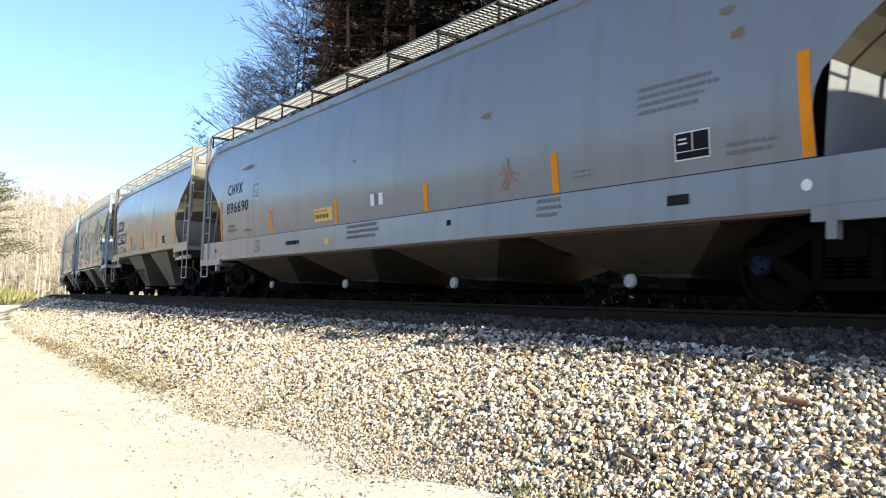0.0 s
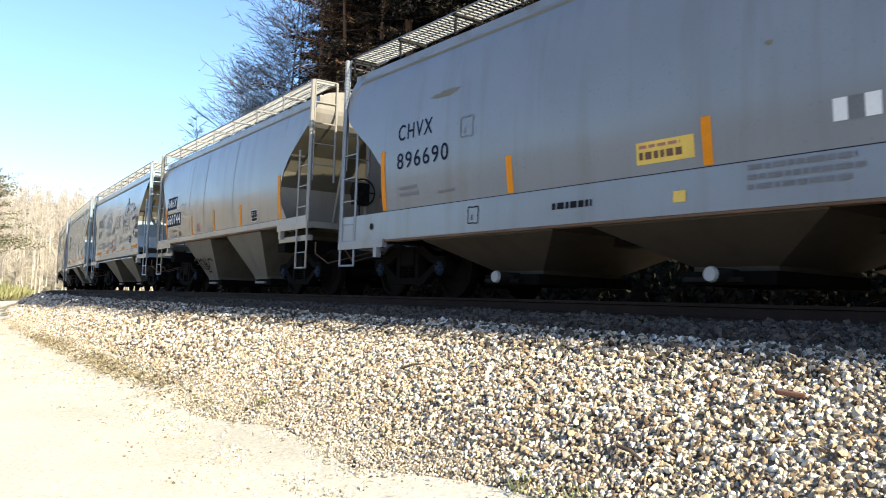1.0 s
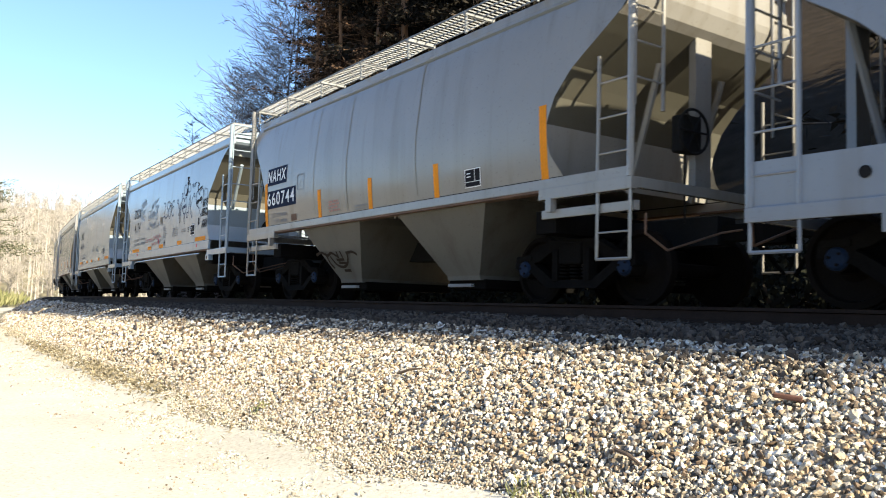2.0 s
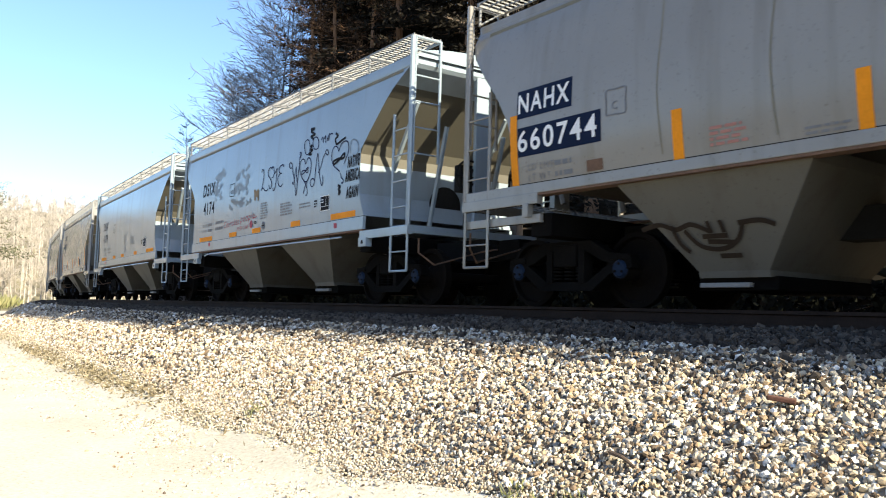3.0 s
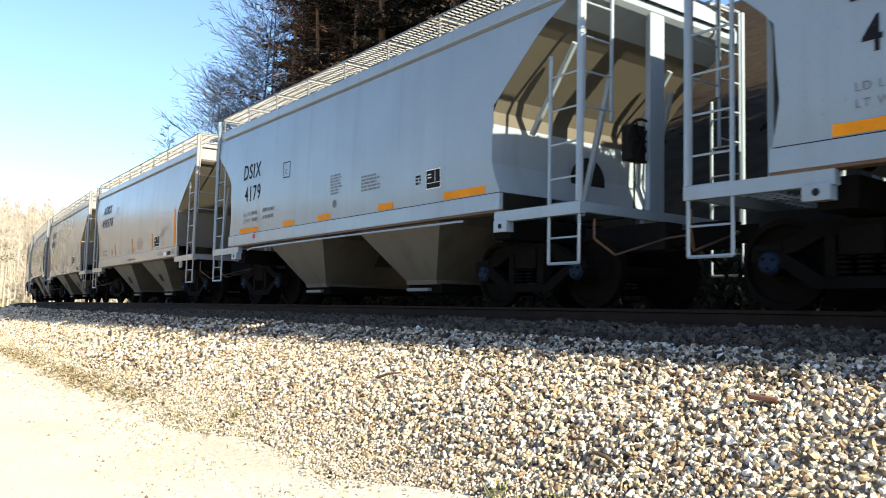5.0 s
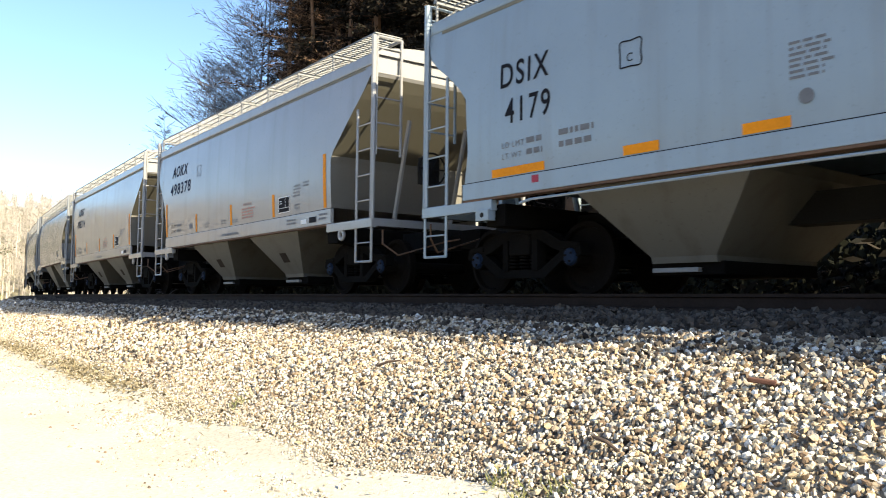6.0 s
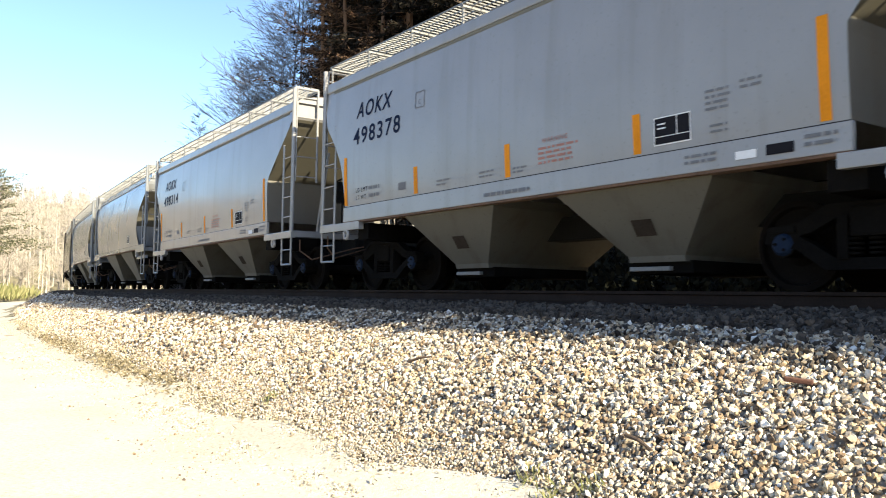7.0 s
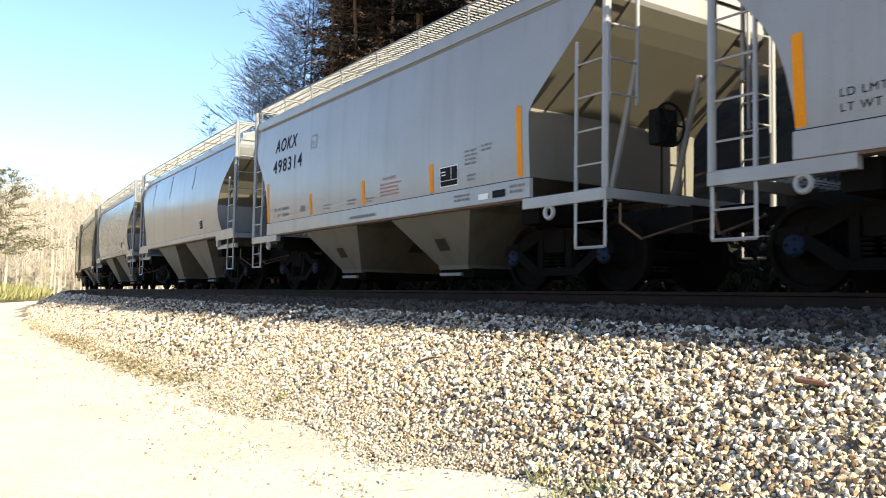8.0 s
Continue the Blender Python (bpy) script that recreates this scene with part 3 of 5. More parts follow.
    # underframe
    bm = bmesh.new()
    box(bm, -E - 0.1, E + 0.1, -0.17, 0.17, 0.74, 1.08)
    part("centre_sill", bm, M["black"], car)
    tc = E - 1.42
    for sx in (-1, 1):
        bm = bmesh.new()
        box(bm, sx * tc - 0.18, sx * tc + 0.18, -1.5, 1.5, 0.86, 1.14)
        part("bolster", bm, M["truck"], car)
        bm = bmesh.new()
        xe = sx * (E + 0.1)
        box(bm, *sorted((xe, xe + sx * 0.42)), -0.09, 0.09, 0.78, 0.98, bevel=0.02)
        box(bm, *sorted((xe + sx * 0.38, xe + sx * 0.68)), -0.17, 0.13, 0.72, 1.04, bevel=0.05)
        rod(bm, (xe + sx * 0.2, 0.2, 0.85), (xe + sx * 0.55, 0.32, 0.4), 0.025)
        part("coupler", bm, M["truck"], car)
        bm = bmesh.new()
        chain(bm, [(xe, -1.42, 1.0), (xe, -1.42, 0.78), (xe + sx * 0.12, -1.2, 0.6), (xe + sx * 0.16, -0.3, 0.86), (xe + sx * 0.3, -0.12, 0.9)], 0.014)
        part("uncoupling_lever", bm, M["rust"], car)
        # end platform, posts and ladders
        zp = z_end
        x0, x1 = sorted((sx * (E - 1.45), sx * (E + 0.06)))
        bm = bmesh.new()
        for y in (-1.56, 1.56):
            box(bm, x0, x1, y - 0.05, y + 0.05, zp - 0.14, zp, bevel=0.01)
        box(bm, *sorted((sx * (E - 0.02), sx * (E + 0.06))), -1.56, 1.56, zp - 0.12, zp, bevel=0.01)
        part("end_sill", bm, sill or skin, car)
        if kind == "round":
            bm = bmesh.new()
            box(bm, x0, x1, -1.55, -1.47, 1.03, 1.14, bevel=0.01)
            part("end_beam", bm, skin, car)
        bm = bmesh.new()
        grating(bm, *sorted((sx * (E - 0.42), sx * (E - 0.03))), -1.48, 1.48, zp + 0.02, 0.12)
        part("crossover_platform", bm, M["grate"], car, "open grating end platform")
        for sy in (-1, 1):
            y = sy * 1.58
            bm = bmesh.new()
            top = z_eave + 0.28
            xa, xb = sx * (E + 0.02), sx * (E - 0.47)
            ztop_b = 3.35 if not big else 3.2
            rod(bm, (xa, y, zp), (xa, y, top), 0.042, 8)
            ladder = part("side_ladder", bm, sill or skin, car)
            bm = bmesh.new()
            rod(bm, (xb, y, zp), (xb, y, ztop_b - 0.35), 0.024, 8)
            part("stile", bm, sill or skin, ladder)
            bm = bmesh.new()
            heights = [0.8]
            z = zp + 0.3
            while z < ztop_b - 0.38:
                heights.append(z)
                z += 0.41
            # steps below the sill
            chain(bm, [(xa, y, zp), (xa, y, 0.5), (xb, y, 0.5), (xb, y, zp)], 0.02)
            part("stirrup_step", bm, sill or skin, ladder)
            rungs(ladder, xa, y, xb - xa, 0, heights + [zp], sill or skin)
            bm = bmesh.new()
            yb = sy * 1.06
            yc = sy * 1.52
            rod(bm, (xa, yb, 2.2), (xa, yb, top), 0.024, 8)
            ladder = part("end_ladder", bm, sill or skin, car)
            bm = bmesh.new()
            rod(bm, (xa, yc, 2.2), (xa, yc, top), 0.016, 8)
            part("stile", bm, sill or skin, ladder)
            bm = bmesh.new()
            heights = []
            z = zp + 1.12
            while z < top - 0.1:
                heights.append(z)
                z += 0.41
            rod(bm, (xa, yc, top), (xa, yb, top), 0.02)
            rod(bm, (xa, yb, top), (sx * (E - 0.5), yb, top), 0.02)
            part("handrail", bm, sill or skin, ladder)
            rungs(ladder, xa, yc, 0, yb - yc, heights, sill or skin)
            bm = bmesh.new()
            if kind == "poly":
                xj = sx * (E - 1.3)
                box(bm, xj - 0.13, xj + 0.13, y - 0.06, y + 0.06, zp - 0.27, zp - 0.12, bevel=0.012)
                pad = part("jacking_pad", bm, skin, car)
                bm = bmesh.new()
                rod(bm, (xj, y - sy * 0.02, zp - 0.195), (xj, y + sy * 0.064, zp - 0.195), 0.035, 12)
                part("pad_hole", bm, M["black"], pad)
            elif not big:
                ring(bm, (sx * (E - 0.95), y, zp - 0.21), 0.075, 0.03, 16, 6)
                part("tow_eye", bm, skin, car)
            else:
                box(bm, sx * (E - 1.25) - 0.05, sx * (E - 1.25) + 0.05, y - 0.05, y + 0.05, zp - 0.3, zp - 0.13, bevel=0.01)
                part("jacking_pad", bm, skin, car)
        # frames that carry the slope sheet
        bm = bmesh.new()
        if big:
            box(bm, *sorted((sx * (E - 0.2), sx * (E - 0.3))), -0.2, 0.1, zp, 3.5)
            part("end_post", bm, skin, car)
        else:
            bm.free()
        for y in (-0.6, 0.6):
            bm = bmesh.new()
            rod(bm, (sx * (E - 0.9), y, zp), (sx * (E - 0.42), y, 2.95), 0.045, 6)
            part("slope_strut", bm, skin, car)
        if kind == "poly":
            bm = bmesh.new()
            xo = E - inner(1.8, sx) + 0.012
            rod(bm, (sx * xo, 0.15, 1.8), (sx * (xo + 0.012), 0.15, 1.8), 0.34, 24)
            part("end_opening", bm, M["black"], car, "dark round opening in the end sheet")
        if kind == "poly":
            bm = bmesh.new()
            box(bm, *sorted((sx * (E - 0.14), sx * (E - 0.06))), -0.26, 0.02, zp, z_eave, bevel=0.015)
            part("end_post", bm, skin, car)
            for y in (-1.1, 0.75):
                bm = bmesh.new()
                rod(bm, (sx * (E - 0.55), y, 3.3), (sx * (E - 1.42), y + 0.1, 2.3), 0.045, 6)
                part("slope_rib", bm, skin, car)
        build_truck(car, sx * tc, AXLES)
    bm = bmesh.new()
    if brake:
        ring(bm, (E - 0.12, -0.33, 2.1), 0.27, 0.018, 24, 6, "X")
        for k in range(3):
            a = k * math.pi / 3
            rod(bm, (E - 0.12, -0.33 + 0.27 * math.cos(a), 2.1 + 0.27 * math.sin(a)), (E - 0.12, -0.33 - 0.27 * math.cos(a), 2.1 - 0.27 * math.sin(a)), 0.014)
        box(bm, E - 0.32, E - 0.14, -0.5, -0.16, 1.85, 2.3, bevel=0.03)
        rod(bm, (E - 0.25, -0.33, 1.9), (E - 0.25, -0.33, 1.0), 0.014)
        rod(bm, (E - 0.25, -0.33, 2.1), (E - 0.1, -0.33, 2.1), 0.03)
        part("brake_wheel", bm, M["black"], car, "dark spoked hand brake wheel")
    return car, w


AXLES = []
SPEED, GAIN = 8.38, 0.0545


def along(u, t):
    """Where a point of the train, u metres back along it, is at t seconds."""
    return u - SPEED * (t - 4) - GAIN * (t - 4) ** 2 / 2


def car_pose(u, tc, t):
    ax, ay, _ = track(along(u - tc, t))
    bx, by, _ = track(along(u + tc, t))
    return pose((ax + bx) / 2, (ay + by) / 2, RAIL, 0, 0, math.degrees(math.atan2(ay - by, ax - bx)))


MARKS = [-44.1, -31.45, -11.55, 1.07, 13.92, 26.8, 39.7, 52.55, 65.25, 77.8, 90.4, 103.0]
TRAIN = []
two = [(-1.77, 2.3), (1.77, 2.3)]
four = [(-5.3, 2.9), (-1.77, 2.9), (1.77, 2.9), (5.3, 2.9)]
spec = [
    ("round", two, "tan", "tan rounded covered hopper car", False),
    ("round_long", four, "grey", "long light grey rounded covered hopper with navy lettering", True),
    ("round", two, "beige", "beige-grey rounded covered hopper with white-on-black number panels", False),
    ("poly", two, "ice", "pale blue-grey covered hopper with spray graffiti", False),
    ("poly", two, "ice", "pale blue-grey covered hopper with orange reflectors", False),
    ("flat", two, "cream", "pale grey covered hopper with blue number and orange strips", False),
    ("flat", two, "cream", "pale grey covered hopper with orange upright strips", False),
    ("round", two, "silver", "dull silver rounded covered hopper with streaked side", False),
    ("round", two, "silver", "dull silver rounded covered hopper", False),
    ("flat", two, "darkcar", "sooty black hopper car", False),
    ("flat", two, "darkcar", "sooty black hopper car", False),
]
for i, (kind, bays, skin, label, caps) in enumerate(spec):
    a, b = MARKS[i], MARKS[i + 1]
    car, w = build_car("hopper_car", kind, b - a, bays, M[skin], label, None, True, caps)
    TRAIN.append((car, (a + b) / 2 - (0.7 if i == 0 else 0), (b - a) / 2 - 0.75 - 1.42, w))


# ---- markings on the cars ----
def orange(w, car, x, z0, z1, wide=0.11, slant=-0.02):
    decal("reflector_strip", w, x, x + wide, z0, z1, M["orange"], car, slant=slant)


def data_panel(w, car, x, z, width=0.42, height=0.28, split=0.62):
    """A black stencil panel with a white border, divided in three."""
    decal("panel_border", w, x, x + width, z, z + height, M["white"], car, lift=0.004)
    g = 0.013
    zz = z + height * 0.32
    decal("stencil_panel", w, x + g, x + width * split, zz, z + height - g, M["ink"], car, lift=0.006)
    decal("stencil_panel", w, x + width * split + g, x + width - g, zz, z + height - g, M["ink"], car, lift=0.006)
    decal("stencil_panel", w, x + g, x + width - g, z + g, zz - g * 0.7, M["ink"], car, lift=0.006)
    bars(w, x + 0.05, z + height * 0.72, width * 0.3, 2, 0.045, 0.016, M["white"], car, 3).location.y -= 0.003


def square_mark(w, car, x, z, size=0.26, material=None, letter="C"):
    m = material or M["faded"]
    scribble(w, [(x, z), (x + size * 0.5, z), (x + size, z), (x + size, z + size * 0.5), (x + size, z + size), (x + size * 0.5, z + size), (x, z + size), (x, z + size * 0.5), (x, z)], 0.008, m, car, name="square_mark")
    lettering(letter, w, x + size * 0.3, z + size * 0.2, size * 0.33, m, car)


def smudge(w, car, x, z, rx, rz, material, seed, n=10, broad=1.0):
    """A patch of rubbed-out spray, in short broken strokes."""
    rnd = random.Random(seed)
    for _ in range(n):
        a, b = x + rnd.uniform(-rx, rx), z + rnd.uniform(-rz, rz)
        pts = [(a, b)]
        for _ in range(3):
            a, b = a + rnd.uniform(-0.12, 0.14), b + rnd.uniform(-0.06, 0.07)
            pts.append((a, b))
        scribble(w, pts, rnd.uniform(0.01, 0.022) * broad, material, car, 0.0045 + 0.0001 * rnd.random(), "faded_spray")


def stain(w, car, x, z, rx, rz, material, seed):
    """An irregular stain on the sheet."""
    rnd = random.Random(seed)
    n = 18
    bm = bmesh.new()
    mid = bm.verts.new((x, -w(z) - 0.004, z))
    rim = []
    for k in range(n):
        a = k * math.tau / n
        r = rnd.uniform(0.5, 1.1)
        zz = z + rz * r * math.sin(a)
        rim.append(bm.verts.new((x + rx * r * math.cos(a), -w(zz) - 0.004, zz)))
    for k in range(n):
        bm.faces.new((mid, rim[k], rim[(k + 1) % n]))
    part("stain", bm, material, car)


def loop(w, car, x, z, rx, rz, r, material, tilt=0.0):
    """A lying figure of eight."""
    pts = []
    for k in range(17):
        a = k * math.tau / 16
        px, pz = rx * math.sin(a), rz * math.sin(2 * a)
        pts.append((x + px, z + pz + tilt * px))
    scribble(w, pts, r, material, car)


def disc(w, car, x, z, r, material, name="round_mark"):
    bm = bmesh.new()
    f = [bm.verts.new((x + r * math.cos(k * math.tau / 20), -w(z) - 0.008, z + r * math.sin(k * math.tau / 20))) for k in range(20)]
    bm.faces.new(f)
    part(name, bm, material, car)


def mark_long_grey(car, w):
    lettering("CHVX", w, -7.08, 2.45, 0.25, M["navy"], car, span=0.94, bold=0.002)
    lettering("896690", w, -7.1, 2.0, 0.25, M["navy"], car, span=1.38, bold=0.002)
    for x, z0, z1 in ((-7.58, 1.38, 2.34), (-4.42, 1.38, 1.87), (-1.36, 1.38, 1.87), (1.66, 1.38, 1.82), (4.58, 1.38, 1.87), (7.9, 1.38, 2.34)):
        orange(w, car, x, z0, z1, 0.12)
    square_mark(w, car, -5.42, 2.27, 0.27, M["faded"], "L")
    bars(w, -7.05, 1.66, 0.62, 2, 0.1, 0.055, M["faded"], car, 1)
    bars(w, -6.0, 1.52, 0.42, 1, 0.1, 0.045, M["faded"], car, 2)
    decal("notice_panel", w, -2.22, -1.46, 1.48, 1.72, M["yellow"], car, lift=0.004)
    bars(w, -2.18, 1.65, 0.68, 1, 0.08, 0.035, M["pink"], car, 3).location.y -= 0.002
    bars(w, -2.18, 1.53, 0.7, 1, 0.1, 0.08, M["rust"], car, 4).location.y -= 0.002
    decal("white_square", w, 0.0, 0.13, 1.6, 1.8, M["white"], car)
    decal("white_square", w, 0.13, 0.28, 1.6, 1.8, M["faded"], car)
    decal("white_square", w, 0.28, 0.42, 1.6, 1.8, M["white"], car)
    bars(w, 6.0, 2.34, 1.05, 4, 0.085, 0.04, M["faded"], car, 5)
    data_panel(w, car, 6.48, 1.52, 0.44, 0.29, 0.5)
    bars(w, 7.1, 1.58, 0.58, 2, 0.08, 0.04, M["faded"], car, 6)
    bars(w, 4.95, 1.58, 0.35, 2, 0.06, 0.02, M["faded"], car, 16)
    stain(w, car, 3.26, 2.58, 0.16, 0.06, M["olive"], 31)
    stain(w, car, 7.26, 2.68, 0.1, 0.07, M["tanmark"], 32)
    stain(w, car, 7.1, 2.95, 0.13, 0.05, M["olive"], 34)
    stain(w, car, -0.6, 2.45, 0.05, 0.03, M["olive"], 35)
    stain(w, car, -5.9, 3.0, 0.4, 0.05, M["olive"], 36)
    scribble(w, [(3.6, 1.85), (3.72, 1.65), (3.62, 1.5)], 0.008, M["pink"], car, name="chalk_mark")
    for pts in ([(3.5, 1.72), (3.7, 1.75), (3.95, 1.69)], [(3.72, 1.92), (3.74, 1.72), (3.7, 1.5)], [(3.74, 1.74), (3.86, 1.62), (3.98, 1.55)], [(3.72, 1.72), (3.62, 1.6), (3.5, 1.52)]):
        scribble(w, pts, 0.012, M["pink"], car, name="chalk_mark")
    ws = lambda z: w(1.37) + 0.024
    bars(ws, -3.55, 1.09, 0.8, 1, 0.1, 0.08, M["ink"], car, 7)
    decal("yellow_square", ws, -1.72, -1.56, 1.03, 1.15, M["yellow"], car)
    bars(ws, -0.85, 1.27, 1.3, 3, 0.095, 0.05, M["faded"], car, 8)
    bars(ws, 4.3, 1.27, 0.5, 3, 0.09, 0.045, M["faded"], car, 9)
    square_mark(ws, car, -5.25, 1.03, 0.22, M["ink"], "E")
    decal("sill_slot", ws, 6.38, 6.66, 1.06, 1.17, M["black"], car)
    decal("sill_slot", ws, 2.3, 2.4, 1.12, 1.2, M["black"], car)
    disc(ws, car, -7.9, 1.14, 0.055, M["black"], "sill_hole")
    disc(ws, car, 7.95, 1.12, 0.055, M["white"], "sill_hole")


def mark_beige(car, w):
    decal("number_panel", w, -4.49, -3.52, 2.36, 2.72, M["navy"], car, lift=0.004)
    lettering("NAHX", w, -4.46, 2.43, 0.24, M["white"], car, span=0.9, bold=0.006, lift=0.01)
    decal("number_panel", w, -4.47, -3.06, 1.87, 2.24, M["navy"], car, lift=0.004)
    lettering("660744", w, -4.46, 1.94, 0.26, M["white"], car, span=1.34, bold=0.005, lift=0.01)
    for x, z0, z1 in ((-4.6, 1.5, 2.42), (-2.08, 1.5, 2.04), (-0.18, 1.5, 2.04), (1.78, 1.5, 2.02), (4.14, 1.5, 2.44)):
        orange(w, car, x, z0, z1, 0.13)
    square_mark(w, car, -2.98, 2.14, 0.28, M["faded"])
    bars(w, -1.64, 1.76, 0.46, 4, 0.055, 0.03, M["pink"], car, 1)
    bars(w, -0.66, 1.6, 0.42, 2, 0.05, 0.025, M["faded"], car, 2)
    lettering("LD LMT", w, -4.3, 1.68, 0.085, M["faded"], car)
    lettering("LT WT", w, -4.3, 1.55, 0.085, M["faded"], car)
    bars(w, -3.82, 1.69, 0.35, 2, 0.13, 0.06, M["faded"], car, 3)
    decal("rust_patch", w, -3.3, -3.05, 1.55, 1.68, M["rust"], car)
    data_panel(w, car, 2.55, 1.58, 0.36, 0.26)
    wh = lambda z: 1.02 + (z - 0.4) * 0.511 + 0.01
    for pts in ([(-2.75, 0.86), (-2.5, 0.9), (-2.3, 0.84), (-2.1, 0.88), (-1.9, 0.8)], [(-2.2, 0.82), (-2.05, 0.66), (-1.8, 0.62), (-1.6, 0.7), (-1.5, 0.85)], [(-2.35, 0.88), (-2.3, 0.7), (-2.2, 0.6)],
                [(-1.55, 0.86), (-1.3, 0.87), (-1.15, 0.82)], [(-2.0, 0.75), (-1.7, 0.75)], [(-1.95, 0.7), (-1.65, 0.68)], [(-1.9, 0.9), (-1.88, 0.78)], [(-1.75, 0.9), (-1.73, 0.78)], [(-1.85, 0.55), (-1.6, 0.55)]):
        scribble(wh, pts, 0.024, M["soot_spray"], car)
    for i, x in enumerate((-2.25, -0.95, 1.3)):
        scribble(w, [(x, 3.7), (x + 0.02, 3.0), (x - 0.02, 2.3), (x + 0.03, 1.6)], 0.01, M["olive"], car, 0.003, "rust_run")


def mark_graffiti(car, w):
    lettering("DSIX", w, -4.07, 2.6, 0.31, M["ink"], car, span=0.86, bold=0.005)
    lettering("4174", w, -3.98, 2.13, 0.31, M["ink"], car, span=0.8, bold=0.005)
    for x0, x1 in ((-4.25, -3.3), (-2.1, -1.63), (-0.68, -0.2), (1.36, 1.8), (3.1, 4.02)):
        decal("reflector_strip", w, x0, x1, 1.47, 1.575, M["orange"], car)
    square_mark(w, car, -2.12, 2.42, 0.28, M["ink"])
    lettering("LD LMT", w, -4.05, 1.82, 0.075, M["faded"], car)
    lettering("LT WT", w, -4.05, 1.68, 0.075, M["faded"], car)
    bars(w, -3.6, 1.83, 0.34, 2, 0.14, 0.07, M["faded"], car, 1)
    bars(w, -3.05, 1.84, 0.55, 2, 0.14, 0.07, M["faded"], car, 2)
    bars(w, -0.2, 2.06, 0.42, 7, 0.052, 0.026, M["faded"], car, 3)
    bars(w, 0.85, 1.95, 0.6, 5, 0.055, 0.03, M["faded"], car, 4)
    bars(w, 1.75, 1.86, 0.55, 2, 0.06, 0.025, M["faded"], car, 5)
    lettering("Cherokee", w, -2.45, 1.7, 0.16, M["red"], car, shear=0.3, span=0.98, rise=0.03, bold=-0.002)
    lettering("people", w, -1.4, 1.76, 0.17, M["red"], car, shear=0.3, span=0.86, rise=0.04, bold=-0.002)
    scribble(w, [(-0.62, 1.82), (-0.5, 1.81), (-0.42, 1.83)], 0.009, M["red"], car)
    lettering("MEDICINE", w, -1.6, 1.585, 0.085, M["red"], car, shear=0.25, span=0.72, rise=0.03)
    disc(w, car, -0.73, 1.68, 0.085, M["red"])
    loop(w, car, -0.5, 1.7, 0.05, 0.025, 0.007, M["ink"])
    disc(w, car, -0.05, 1.6, 0.085, M["faded"])
    scribble(w, [(-0.13, 1.6), (-0.05, 1.602), (0.03, 1.6)], 0.01, M["ink"], car, 0.01)
    scribble(w, [(-0.05, 1.52), (-0.048, 1.6), (-0.05, 1.68)], 0.01, M["ink"], car, 0.01)
    # rubbed-out spray and a tan tooth shape
    smudge(w, car, -2.95, 2.75, 0.28, 0.34, M["ghost"], 5, 26, 2.6)
    smudge(w, car, -1.45, 2.68, 0.38, 0.26, M["ghost"], 7, 24, 2.2)
    smudge(w, car, -1.5, 2.22, 0.6, 0.09, M["ghost_dark"], 8, 16, 1.5)
    for pts in (
        [(-0.58, 2.42), (-0.53, 2.28), (-0.53, 2.18)],
        [(-0.37, 2.4), (-0.36, 2.26), (-0.34, 2.16)],
        [(-0.58, 2.4), (-0.47, 2.34), (-0.35, 2.39)],
        [(-0.5, 2.35), (-0.45, 2.28), (-0.39, 2.32)],
    ):
        scribble(w, pts, 0.04, M["tanmark"], car)
    v = M["violet"]
    # curled letters
    for pts in (
        [(-0.22, 2.75), (-0.2, 2.81), (-0.14, 2.8), (-0.1, 2.73), (-0.1, 2.6), (-0.15, 2.44), (-0.19, 2.36), (-0.13, 2.41), (-0.06, 2.38), (0.04, 2.33), (0.13, 2.33), (0.18, 2.36)],
        [(0.34, 2.75), (0.27, 2.8), (0.19, 2.78), (0.14, 2.71), (0.16, 2.64), (0.26, 2.57), (0.34, 2.49), (0.36, 2.41), (0.31, 2.35), (0.25, 2.37), (0.21, 2.44)],
        [(0.35, 2.59), (0.41, 2.57), (0.46, 2.64), (0.44, 2.75), (0.38, 2.8), (0.33, 2.78)],
        [(0.46, 2.63), (0.54, 2.67), (0.61, 2.73), (0.6, 2.6), (0.58, 2.42), (0.52, 2.31), (0.46, 2.29), (0.43, 2.35)],
        [(0.95, 2.72), (0.9, 2.77), (0.82, 2.77), (0.73, 2.74), (0.72, 2.66), (0.79, 2.61), (0.87, 2.6), (0.78, 2.6), (0.68, 2.54), (0.69, 2.45), (0.75, 2.36), (0.85, 2.33), (0.93, 2.38)],
    ):
        scribble(w, pts, 0.012, v, car)
